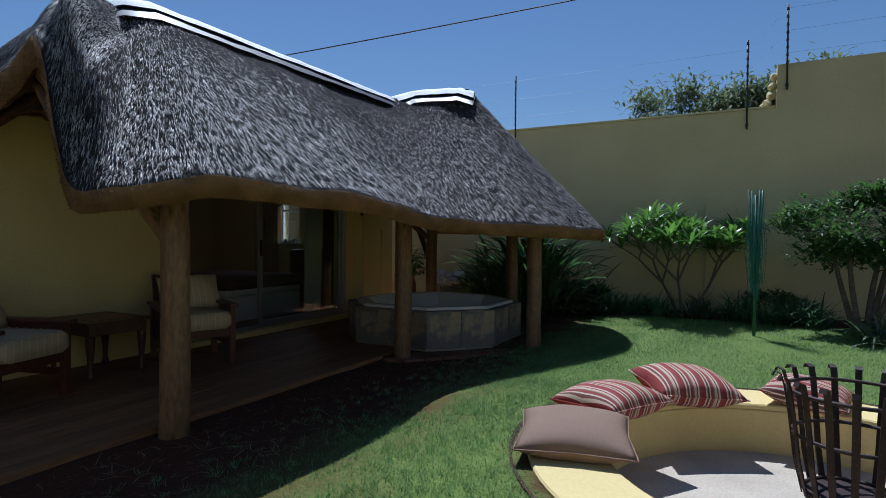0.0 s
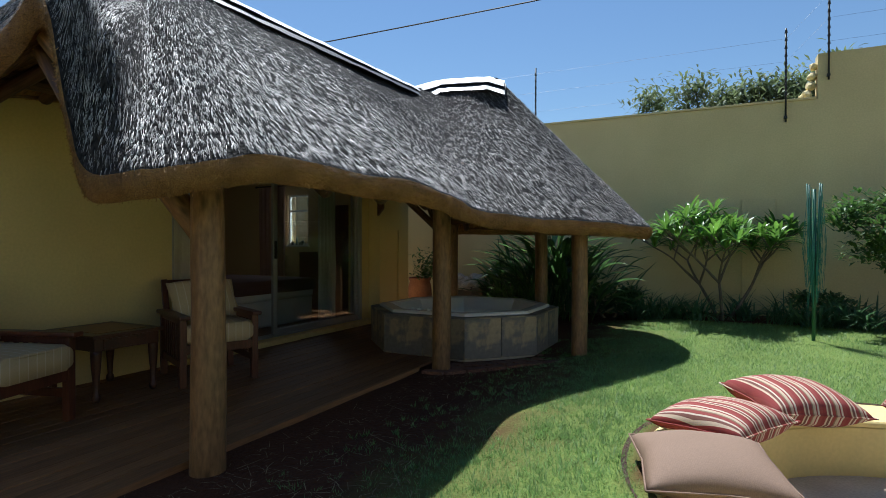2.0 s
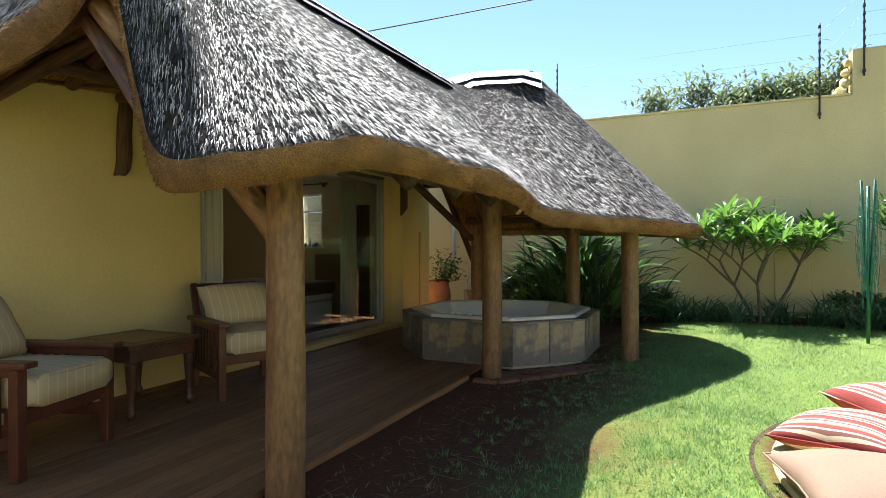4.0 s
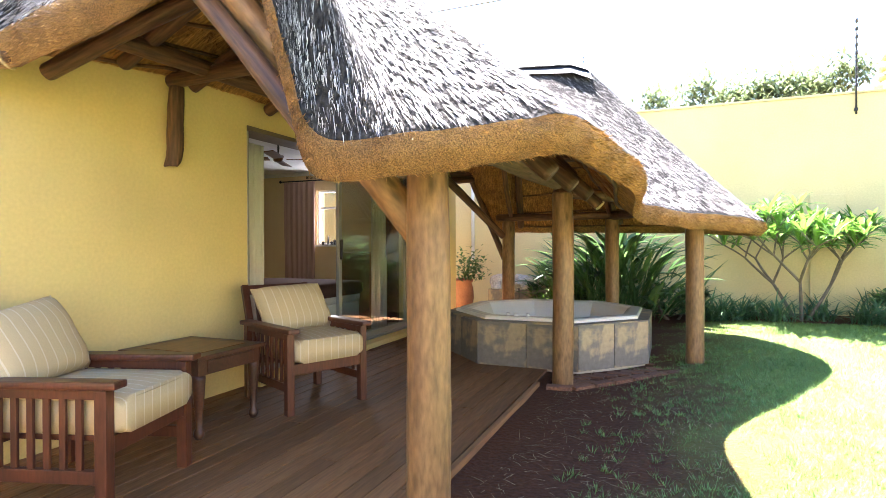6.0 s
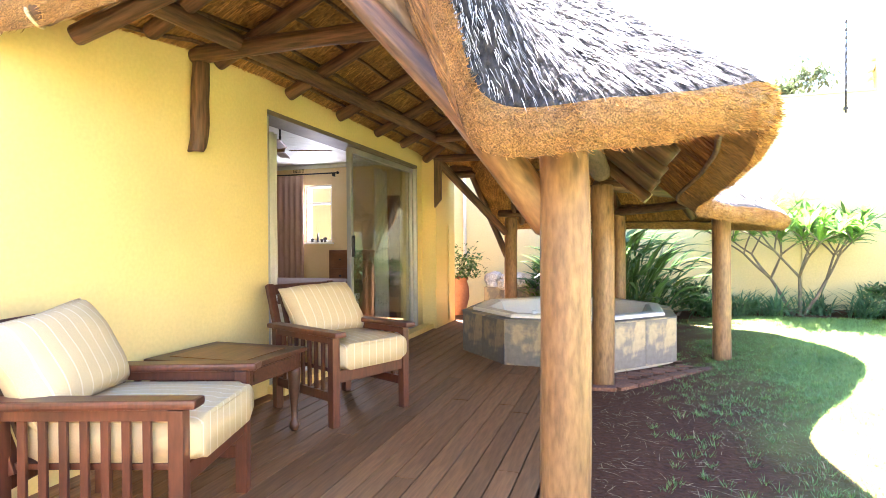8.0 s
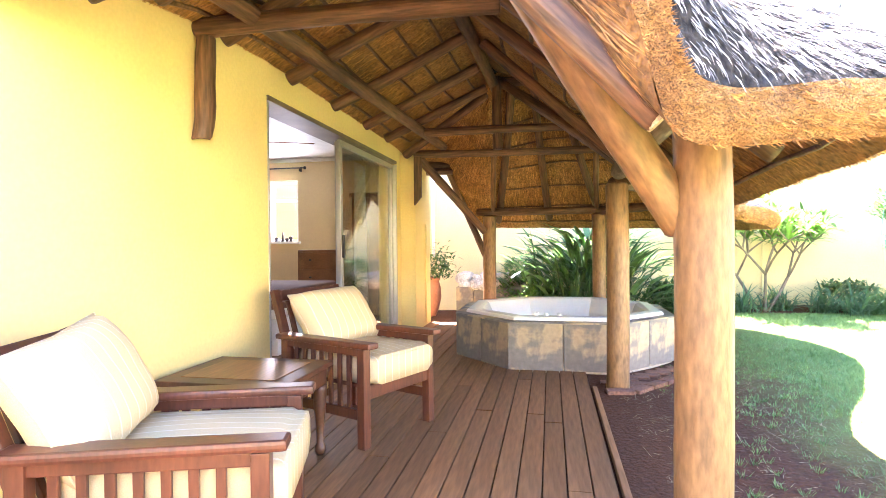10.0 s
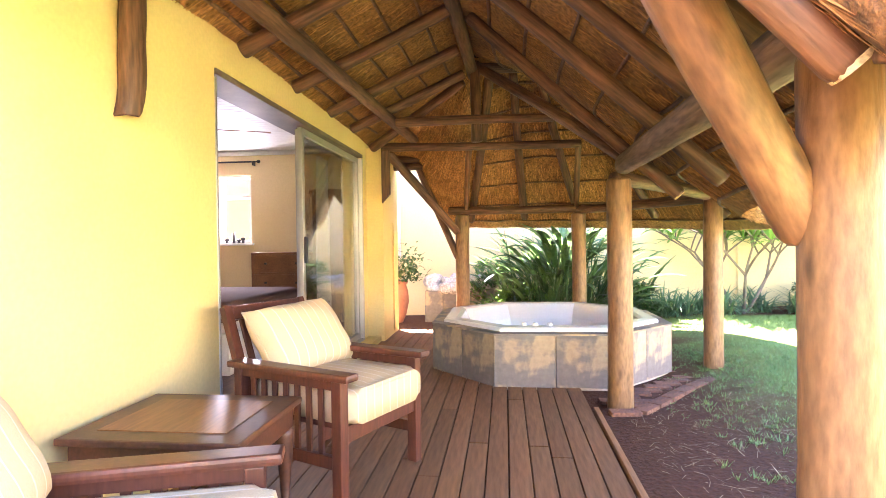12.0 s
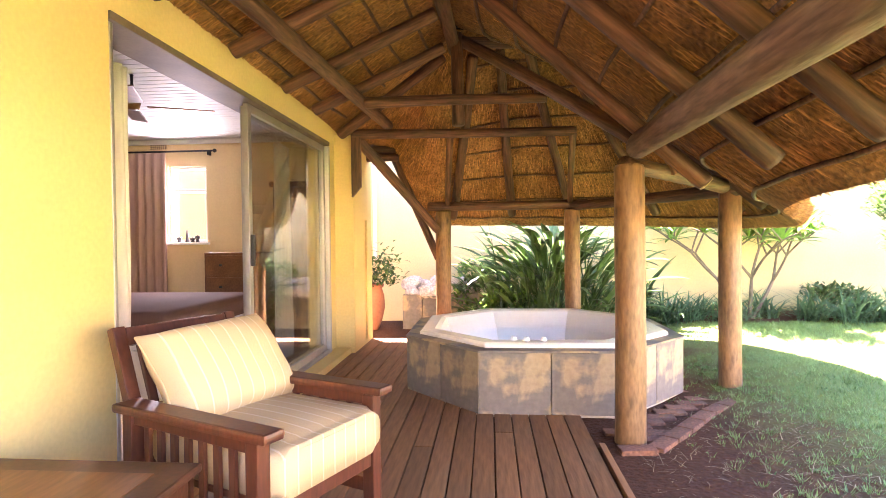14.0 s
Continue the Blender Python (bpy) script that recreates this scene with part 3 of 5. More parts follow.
for x, y in ((-4.4, 8.72), (-3.62, 8.85), (-2.85, 8.72), (-1.9, 8.1), (-1.45, 7.0), (-1.6, 6.0)):
    i = ring_at(x, y)
    a, b = roof_point(i, 0.06, False), roof_point(i, 0.9, False)
    mid = roof_point(i, 0.5, False)
    drop = Vector((0, 0, min(0.0, mid.z - (a.z + b.z) / 2) - 0.055))
    RAFTERS.append((a + drop, b + drop))
RAFTERS += [((-4.50, 8.16, 0.96), (-5.05, 8.16, 2.26)), ((-5.44, 8.12, 2.25), (-4.95, 8.12, 2.25))]
for k, (a, b) in enumerate(RAFTERS):
    lg = log("rafter", a, b, 0.047, 0.05, LOG, 40 + k, roof)
    lg.matrix_parent_inverse = roof.matrix_world.inverted()

TIMBER = [
    ("verge_log", (-3.17, 2.39, 1.21), (-3.92, 1.97, 2.32), 0.068, POLE), ("ridge_pole", (-4.33, 2.7, 2.82), (-4.20, 6.7, 2.88), 0.06, LOG),
    ("ridge_pole", (-4.15, 6.75, 2.98), (-3.3, 7.0, 3.02), 0.05, LOG), ("plate_beam", (-3.14, 2.2, 1.70), (-3.08, 4.86, 1.70), 0.078, WORN_LOG),
    ("plate_beam", (-4.62, 8.17, 1.58), (-2.80, 8.05, 1.58), 0.055, LOG), ("plate_beam", (-2.99, 8.12, 1.56), (-1.98, 6.14, 1.56), 0.055, LOG),
    ("plate_beam", (-1.95, 6.34, 1.58), (-3.12, 5.0, 1.62), 0.055, LOG), ("wall_plate_log", (-5.22, 2.3, 2.385), (-4.95, 7.45, 2.39), 0.058, LOG),
    ("tie_beam", (-5.53, 3.20, 2.36), (-3.85, 3.22, 2.36), 0.058, LOG), ("tie_beam", (-5.33, 7.38, 2.30), (-3.02, 7.42, 2.28), 0.05, LOG),
    ("tie_beam", (-4.95, 6.35, 2.36), (-3.42, 6.36, 2.36), 0.045, LOG), ("king_post", (-4.16, 6.42, 2.16), (-4.17, 6.44, 2.95), 0.055, LOG),
    ("hip_log", (-5.26, 7.40, 2.24), (-4.50, 8.10, 1.30), 0.055, LOG), ("short_log", (-5.45, 8.12, 2.16), (-4.95, 8.12, 2.16), 0.05, LOG),
    ("wall_log", (-5.22, 1.98, 2.10), (-4.35, 2.25, 2.52), 0.055, LOG), ("wall_log", (-5.30, 2.2, 2.10), (-4.40, 2.55, 2.56), 0.05, LOG),
    ("strut", (-2.72, 5.35, 1.60), (-2.95, 5.2, 2.0), 0.03, LOG), ("strut", (-3.05, 7.42, 2.26), (-3.0, 8.0, 1.60), 0.035, LOG), ("strut", (-4.3, 7.42, 2.26), (-4.38, 8.08, 1.60), 0.035, LOG),
]
for k, (nm, p, q, r, mt) in enumerate(TIMBER):
    lg = log(nm, p, q, r, r * 0.94, mt, 80 + k, roof, "", 0.05, 0.015)
    lg.matrix_parent_inverse = roof.matrix_world.inverted()
# pale sawn ends of three logs
for k, (p, d, r) in enumerate((((-3.325, 1.95, 1.475), (-0.95, 0.08, 1.02), 0.046), ((-2.735, 4.80, 1.48), (-1.48, 0.08, 1.36), 0.047), ((-5.23, 1.975, 2.09), (0.87, 0.27, 0.42), 0.053))):
    p, d = Vector(p), Vector(d).normalized()
    if k < 2:
        lg = log("rafter", p, p + d * (1.45 if k == 0 else 1.9), r, r * 0.95, LOG, 130 + k, roof)
        lg.matrix_parent_inverse = roof.matrix_world.inverted()
    m, ln = along(p - d * 0.004, p + d)
    v, f = log_mesh(0.012, r * 0.93, r * 0.93, 3, 18, 2, 0.03, 0)
    o = raw("sawn_end", v, f, SAWN, roof)
    o.matrix_local = m
    o.matrix_parent_inverse = roof.matrix_world.inverted()
    tagged(o, "pale sawn log end")
# wall brackets
br = log("wall_bracket", (-5.475, 3.20, 1.735), (-5.475, 3.20, 2.31), 0.058, 0.05, LOG, 7, sides=18)
for vv in br.data.vertices:
    low = max(0.0, 1 - vv.co.z / 0.2)
    vv.co += Vector((0.022 * low * low, 0.022 * low * low, -0.9 * low * low * min(0, vv.co.y) if vv.co.y < 0 else 0.0))
tagged(br, "dark round timber bracket on the plastered wall", "bracket", kind="structure")
bm = boxed(-5.33, -5.23, 7.345, 7.40, 1.64, 2.26, 0.008)
for vv in bm.verts:
    if vv.co.z < 1.7 and vv.co.x > -5.28:
        vv.co.z += 0.1
b2 = mesh_object("wall_bracket", bm, LOG)
tagged(b2, "dark timber board bracket with a cut foot", "bracket", kind="structure")

# cement ridge caps
def ridge_cap(points, half, seed, fall=0.9):
    verts, faces = [], []
    prof = [(-half, -fall * half), (-half * 0.55, -fall * 0.48 * half), (-half * 0.15, -0.01), (half * 0.15, -0.01), (half * 0.55, -fall * 0.48 * half), (half, -fall * half)]
    n = len(points)
    for k, p in enumerate(points):
        d = (points[min(k + 1, n - 1)] - points[max(k - 1, 0)])
        x = d.cross(Vector((0, 0, 1))).normalized()
        for a, h in prof:
            verts.append(p + x * a + Vector((0, 0, h + 0.012 * noise.noise((k * 0.7 + seed, a * 5, 0)))))
    m = len(prof)
    for k in range(n - 1):
        for i in range(m - 1):
            faces.append((k * m + i, k * m + i + 1, (k + 1) * m + i + 1, (k + 1) * m + i))
    faces.append(tuple(range(m)))
    faces.append(tuple(reversed(range((n - 1) * m, n * m))))
    return verts, faces


def spread(p, q, n):
    return [Vector(p).lerp(Vector(q), k / n) for k in range(n + 1)]


v, f = ridge_cap([Vector((-4.52, 2.42, 2.98)), Vector((-4.44, 2.56, 3.10)), Vector((-4.37, 2.74, 3.19))] + spread((-4.32, 2.95, 3.235), (-4.20, 6.48, 3.25), 24), 0.15, 1, 0.7)
to_world(raw("ridge_cap", v, f, CAP, roof, True))
v, f = ridge_cap([Vector((-4.26, 6.55, 3.27)), Vector((-4.05, 6.75, 3.37))] + spread((-3.95, 6.80, 3.39), (-3.35, 6.98, 3.40), 8) + [Vector((-3.16, 7.04, 3.33))], 0.18, 9, 0.7)
to_world(raw("ridge_cap", v, f, CAP, roof, True))
v, f = ridge_cap([Vector((-4.55, 2.42, 2.95)), Vector((-4.46, 2.56, 3.07)), Vector((-4.38, 2.74, 3.16))] + spread((-4.32, 2.95, 3.20), (-4.20, 6.46, 3.22), 24), 0.25, 4, 0.72)
to_world(raw("ridge_felt", v, f, BLACK, roof, True))
v, f = ridge_cap([Vector((-4.24, 6.58, 3.23)), Vector((-4.05, 6.75, 3.33))] + spread((-3.95, 6.80, 3.35), (-3.35, 6.98, 3.36), 8) + [Vector((-3.14, 7.04, 3.28))], 0.29, 5, 0.72)
to_world(raw("ridge_felt", v, f, BLACK, roof, True))

# ---- hot tub ----
tub = tagged(empty("hot_tub", -3.50, 6.52, 0), "octagonal white hot tub clad in slate tiles", "hot tub")
OCT = [(-0.49, -1.07), (0.49, -1.07), (1.07, -0.46), (1.07, 0.46), (0.49, 1.07), (-0.49, 1.07), (-1.07, 0.46), (-1.07, -0.46)]


def oct_ring(bm, scale, z):
    return [bm.verts.new((x * scale, y * scale, z)) for x, y in OCT]


def oct_shell(levels):
    bm = bmesh.new()
    rings = [oct_ring(bm, s, z) for s, z in levels]
    for a, b in zip(rings, rings[1:]):
        for i in range(8):
            bm.faces.new((a[i], a[(i + 1) % 8], b[(i + 1) % 8], b[i]))
    return bm, rings


bm, rings = oct_shell([(0.97, -0.06), (0.97, 0.415), (0.8, 0.415)])
part("surround", bm, CONCRETE, tub)
bm, rings = oct_shell([(0.905, 0.418), (0.905, 0.455), (0.89, 0.468), (0.80, 0.470), (0.765, 0.455), (0.70, 0.30), (0.66, 0.13), (0.60, 0.10)])
bm.faces.new(rings[-1])
part("tub_shell", bm, TUB, tub, "glossy white acrylic shell")
for i in range(8):
    a, b = Vector((*OCT[i], 0)), Vector((*OCT[(i + 1) % 8], 0))
    d = (b - a)
    n_t = 2
    outw = Vector((d.y, -d.x, 0)).normalized()
    for k in range(n_t):
        p, q = a.lerp(b, k / n_t), a.lerp(b, (k + 1) / n_t)
        e = d.normalized()
        m = Matrix.Translation((p + q) / 2) @ Matrix((e, outw, Vector((0, 0, 1)))).transposed().to_4x4()
        w = (q - p).length / 2 - 0.003
        t_ob = part("slate_tile", boxed(-w, w, -0.032, 0.0 + 0.002 * rnd.random(), 0.0, 0.418, 0.004), SLATE, tub)
        t_ob.matrix_local = m
    p, q = a, b
    e = d.normalized()
    # rim tiles on top
    bm = bmesh.new()
    vs = [bm.verts.new(c) for c in (a * 1.004 + Vector((0, 0, 0.42)), b * 1.004 + Vector((0, 0, 0.42)), b * 0.9 + Vector((0, 0, 0.42)), a * 0.9 + Vector((0, 0, 0.42)))]
    f0 = bm.faces.new(vs)
    ext = bmesh.ops.extrude_face_region(bm, geom=[f0])
    for g in ext["geom"]:
        if isinstance(g, bmesh.types.BMVert):
            g.co.z += 0.014
    part("rim_tile", bm, SLATE, tub)
for x, y in ((-0.24, -0.66), (-0.15, -0.68), (-0.03, -0.68)):
    bm = bmesh.new()
    bmesh.ops.create_cone(bm, cap_ends=True, segments=16, radius1=0.024, radius2=0.018, depth=0.026, matrix=pose(x, y - 0.2, 0.481))
    part("control_knob", bm, TUB, tub, "white plastic knob")


# ---- patio chairs and table ----
def pillow(w, d, h, boxy=3.0, nu=18, nv=18, puff=1.0, corner=0.06):
    """A cushion w by d, h thick, with soft edges and pulled corners, centred at the origin."""
    bm = bmesh.new()
    grids = []
    for sgn in (1, -1):
        g = []
        for j in range(nv + 1):
            row = []
            for i in range(nu + 1):
                u, v2 = 2 * i / nu - 1, 2 * j / nv - 1
                t = (max(0, 1 - abs(u) ** boxy) * max(0, 1 - abs(v2) ** boxy)) ** (0.5 / puff)
                pull = 1 - corner * (1 - abs(u * v2)) * max(abs(u), abs(v2)) ** 3
                z = sgn * h / 2 * t + 0.006 * noise.noise((u * 2 + 7 * sgn, v2 * 2, h * 9))
                row.append((u * w / 2 * pull, v2 * d / 2 * pull, z if 0 < i < nu and 0 < j < nv else 0.0))
            g.append(row)
        grids.append(g)
    vmap = {}

    def vert(side, j, i):
        key = (0 if i in (0, nu) or j in (0, nv) else side, j, i)
        if key not in vmap:
            vmap[key] = bm.verts.new(grids[side][j][i])
        return vmap[key]
    for side in (0, 1):
        for j in range(nv):
            for i in range(nu):
                q = [vert(side, j, i), vert(side, j, i + 1), vert(side, j + 1, i + 1), vert(side, j + 1, i)]
                bm.faces.new(q if side == 0 else q[::-1])
    return bm


def pillow_seam(w, d, corner, r=0.004, n=12):
    """The piped seam round a pillow of that size."""
    pts = []
    for (u0, v0), (u1, v1) in (((-1, -1), (1, -1)), ((1, -1), (1, 1)), ((1, 1), (-1, 1)), ((-1, 1), (-1, -1))):
        for k in range(n):
            u, v2 = u0 + (u1 - u0) * k / n, v0 + (v1 - v0) * k / n
            pull = 1 - corner * (1 - abs(u * v2)) * max(abs(u), abs(v2)) ** 3
            pts.append(Vector((u * w / 2 * pull, v2 * d / 2 * pull, 0)))
    return tube(pts + [pts[0]], r, 6)


def slab_cushion(w, d, h, r=0.045):
    """A boxed seat cushion with rounded edges and a slightly domed top."""
    bm = bmesh.new()
    bmesh.ops.create_grid(bm, x_segments=10, y_segments=10, size=0.5)
    ext = bmesh.ops.extrude_face_region(bm, geom=bm.faces[:])
    for g in ext["geom"]:
        if isinstance(g, bmesh.types.BMVert):
            g.co.z += 1
    for vv in bm.verts:
        x, y, z = vv.co
        dome = 0.018 * (1 - (2 * x) ** 2) * (1 - (2 * y) ** 2)
        vv.co = Vector((x * w, y * d, (z - 0.5) * h + (dome if z > 0.5 else 0)))
    es = [e for e in bm.edges if len(e.link_faces) == 2 and e.calc_face_angle(0) > 1]
    bmesh.ops.bevel(bm, geom=es, offset=r, segments=4, affect="EDGES", profile=0.5)
    return bm


def armchair():
    ch = empty("armchair", 0, 0, 0)
    for x in (0.325, -0.30):
        for y in (-0.285, 0.285):
            part("leg", boxed(x - 0.026, x + 0.026, y - 0.026, y + 0.026, 0, 0.535, 0.004), CHAIR_WOOD, ch)
    for y in (-0.285, 0.285):
        bm = boxed(-0.35, 0.40, y - 0.052, y + 0.052, 0.535, 0.568, 0.012)
        for vv in bm.verts:
            if vv.co.x > 0.38:
                vv.co.y = y + (vv.co.y - y) * 0.8
            vv.co.z += 0.012 * max(0, vv.co.x)
        part("armrest", bm, CHAIR_WOOD, ch, "polished flat armrest")
        part("side_rail", boxed(-0.28, 0.305, y - 0.016, y + 0.016, 0.15, 0.205, 0.004), CHAIR_WOOD, ch)
        part("top_rail", boxed(-0.28, 0.305, y - 0.016, y + 0.016, 0.495, 0.534, 0.003), CHAIR_WOOD, ch)
        for k in range(7):
            x = -0.215 + k * 0.072
            part("slat", boxed(x - 0.014, x + 0.014, y - 0.008, y + 0.008, 0.20, 0.50, 0.003), CHAIR_WOOD, ch)
    part("front_rail", boxed(0.305, 0.34, -0.265, 0.265, 0.26, 0.335, 0.005), CHAIR_WOOD, ch)
    part("back_rail", boxed(-0.315, -0.285, -0.265, 0.265, 0.24, 0.31, 0.005), CHAIR_WOOD, ch)
    part("seat_board", boxed(-0.29, 0.31, -0.262, 0.262, 0.315, 0.338, 0.003), CHAIR_WOOD, ch)
    lean = pose(-0.27, 0, 0.32, 0, -20, 0)
    for y in (-0.25, 0.25):
        part("back_post", boxed(-0.03, 0.012, y - 0.024, y + 0.024, -0.02, 0.53, 0.005, lean), CHAIR_WOOD, ch)
    part("back_top_rail", boxed(-0.028, 0.010, -0.225, 0.225, 0.455, 0.525, 0.006, lean), CHAIR_WOOD, ch)
    for k in range(5):
        y = -0.17 + k * 0.085
        part("back_slat", boxed(-0.018, 0.0, y - 0.016, y + 0.016, 0.0, 0.455, 0.003, lean), CHAIR_WOOD, ch)
    seat = part("seat_cushion", slab_cushion(0.62, 0.515, 0.155), CREAM, ch, "cream striped seat cushion", True)
    seat.location = (0.075, 0, 0.416)
    ring = [Vector((sx * 0.308, sy * 0.256, 0.072)) for sx, sy in ((-1, -1), (1, -1), (1, 1), (-1, 1), (-1, -1))]
    pts = [ring[k].lerp(ring[k + 1], j / 6) for k in range(4) for j in range(6)]
    pts = [p * (1 - 0.05 * (abs(p.x) / 0.298 * abs(p.y) / 0.256) ** 6) for p in pts] + [pts[0]]
    v, f = tube([p + Vector((0, 0, -0.006)) for p in pts], 0.0045)
    raw("piping", v, f, CREAM, seat, True)
    bp = part("back_cushion", pillow(0.41, 0.57, 0.23, 2.8, 20, 20, 1.25, 0.07), CREAM, ch, "cream striped back cushion", True)
    v, f = pillow_seam(0.41, 0.57, 0.07)
    raw("piping", v, f, CREAM, bp, True)
    bp.matrix_local = pose(-0.207, 0.03, 0.634, 0, 54, 0) @ pose(0, 0, 0, 0, 0, 2)
    return ch


chair = armchair()
tagged(chair, "dark red slatted wooden armchair with cream striped cushions", "armchair", "patio armchairs")
chair2 = copy_thing(chair, pose(-4.85, 2.08, 0, 0, 0, 17) @ Matrix.Scale(1.05, 4))
for ob in chair2.children:
    if ob.name.startswith("back_cushion"):
        ob.matrix_local = pose(-0.262, -0.02, 0.655, 0, 63, 0) @ pose(0, 0, 0, 0, 0, 6)
chair.matrix_world = pose(-4.832, 3.796, 0, 0, 0, -24.5) @ Matrix.Scale(1.05, 4)


def side_table():
    tb = empty("side_table", -5.145, 3.035, 0)
    part("tabletop", boxed(-0.345, 0.345, -0.295, 0.295, 0.482, 0.51, 0.008), TABLE_DARK, tb, "dark polished wooden top")
    part("inlay_panel", boxed(-0.25, 0.25, -0.20, 0.20, 0.487, 0.5135, 0.0015), TABLE_WOOD, tb, "lighter recessed inlay panel")
    part("apron", boxed(-0.315, 0.315, -0.265, 0.265, 0.385, 0.483, 0.004), TABLE_DARK, tb)
    part("drawer", boxed(0.31, 0.322, -0.20, 0.20, 0.40, 0.47, 0.003), TABLE_DARK, tb)
    for x in (-0.285, 0.285):
        for y in (-0.235, 0.235):
            bm = bmesh.new()
            prev = None
            for z, r in ((0.0, 0.022), (0.025, 0.034), (0.05, 0.030), (0.065, 0.020), (0.16, 0.024), (0.26, 0.034), (0.36, 0.040), (0.386, 0.040)):
                ringv = [bm.verts.new((x + r * math.cos(a), y + r * math.sin(a), z)) for a in [2 * math.pi * q / 10 for q in range(10)]]
                if prev:
                    for q in range(10):
                        bm.faces.new((prev[q], prev[(q + 1) % 10], ringv[(q + 1) % 10], ringv[q]))
                else:
                    bm.faces.new(ringv)
                prev = ringv
            bm.faces.new(prev)
            part("leg", bm, TABLE_DARK, tb, "", True)
    return tagged(tb, "low dark wooden side table with turned legs", "table")


side_table()

# ---- sliding door and the room behind it ----
door = tagged(empty("door_1", WALL_X, 0, 0), "grey aluminium sliding glass door standing half open", "door", kind="structure")
D0, D1, DZ0, DZ1 = DOOR
part("frame_head", boxed(-0.235, 0.012, D0, D1, DZ1 - 0.04, DZ1 - 0.002, 0.003), BRONZE, door, "dull brown head rail")
part("frame_jamb", boxed(-0.12, 0.006, D0, D0 + 0.02, DZ0, DZ1 - 0.05, 0.003), ALU, door)
part("frame_jamb", boxed(-0.12, 0.012, D1 - 0.045, D1, DZ0, DZ1 - 0.05, 0.003), ALU, door)
part("track", boxed(-0.12, 0.02, D0 + 0.04, D1 - 0.045, DZ0 - 0.008, DZ0 + 0.02, 0.003), ALU, door)
for x, y0, y1, nm in ((-0.045, 5.39, D1 - 0.05, "fixed_leaf"), (-0.095, 5.46, D1 - 0.07, "sliding_leaf")):
    bm = bmesh.new()
    box(bm, x - 0.018, x + 0.018, y0, y0 + 0.055, DZ0 + 0.02, DZ1 - 0.05, 0.003)
    box(bm, x - 0.018, x + 0.018, y1 - 0.055, y1, DZ0 + 0.02, DZ1 - 0.05, 0.003)
    box(bm, x - 0.018, x + 0.018, y0 + 0.055, y1 - 0.055, DZ0 + 0.02, DZ0 + 0.085, 0.003)
    box(bm, x - 0.018, x + 0.018, y0 + 0.055, y1 - 0.055, DZ1 - 0.105, DZ1 - 0.05, 0.003)
    leaf = part(nm, bm, ALU, door)
    g = part("pane", boxed(x - 0.003, x + 0.003, y0 + 0.05, y1 - 0.05, DZ0 + 0.08, DZ1 - 0.10), GLASS, leaf, "clear reflecting glass")
    g.visible_shadow = False
    if nm == "fixed_leaf":
        part("handle", boxed(x + 0.018, x + 0.045, y0 + 0.012, y0 + 0.04, 1.02, 1.24, 0.006), BLACK, leaf, "black pull handle")
part("door_sill", boxed(0, 0.16, D0 - 0.03, 7.42, -0.05, 0.062, 0.008), PLASTER, door)

RX0, RY0, RY1, RTOP = -9.6, 2.2, 8.06, 2.42
room = tagged(empty("wall_room", 0, 0, 0), "cream painted bedroom walls", "wall", kind="structure")
WIN = (-7.75, -7.27, 1.19, 2.10)
IN = WALL_X - T
for x0, x1, z0, z1 in ((RX0, WIN[0], 0, RTOP), (WIN[1], IN, 0, RTOP), (WIN[0], WIN[1], 0, WIN[2]), (WIN[0], WIN[1], WIN[3], RTOP)):
    part("wall_panel", boxed(x0, x1, RY1, RY1 + 0.22, z0, z1), PLASTER_IN, room)
part("wall_panel", boxed(RX0 - 0.2, RX0, RY0, RY1 + 0.22, 0, RTOP), PLASTER_IN, room)
part("wall_panel", boxed(RX0, IN, RY0 - 0.2, RY0, 0, RTOP), PLASTER_IN, room)
part("cornice", boxed(RX0, IN, RY1 - 0.04, RY1 - 0.002, RTOP - 0.06, RTOP - 0.002, 0.012), WHITE, room)
bm = bmesh.new()
box(bm, RX0 - 0.2, IN, RY0 - 0.2, RY1 + 0.2, RTOP + 0.012, RTOP + 0.1)
y = RY0
while y < RY1 - 0.05:
    box(bm, RX0, IN, y, y + 0.088, RTOP, RTOP + 0.014, 0.004)
    y += 0.095
tagged(mesh_object("ceiling", bm, WHITE), "white tongue and groove board ceiling", "ceiling", kind="structure")
tagged(mesh_object("floor_room", boxed(RX0, IN + 0.12, RY0, RY1, -0.05, 0.05), TABLE_WOOD), "brown bedroom floor", "floor", kind="structure")
# Unseen slab with an overhang, added to keep the sun out of the bedroom.
tagged(mesh_object("roof_sun_block", boxed(RX0 - 0.4, -5.62, 1.6, 9.2, RTOP + 0.22, RTOP + 0.32), PLASTER), "plain flat unseen slab added to keep sun off the window", "roof", kind="structure")
win = tagged(empty("window_1", (WIN[0] + WIN[1]) / 2, RY1 + 0.05, WIN[2]), "white steel window with a small top pane", "window", kind="structure")
hw, wh = (WIN[1] - WIN[0]) / 2, WIN[3] - WIN[2]
bm = bmesh.new()
for x0, x1, z0, z1 in ((-hw, -hw + 0.035, 0, wh), (hw - 0.035, hw, 0, wh), (-hw + 0.035, hw - 0.035, 0, 0.035), (-hw + 0.035, hw - 0.035, wh - 0.035, wh), (-hw + 0.035, hw - 0.035, wh * 0.66, wh * 0.66 + 0.035)):
    box(bm, x0, x1, -0.02, 0.02, z0, z1, 0.003)
part("window_frame", bm, WHITE, win)
for z0, z1 in ((0.03, wh * 0.665), (wh * 0.69, wh - 0.03)):
    g = part("pane", boxed(-hw + 0.03, hw - 0.03, -0.003, 0.003, z0, z1), GLASS, win)
    g.visible_shadow = False
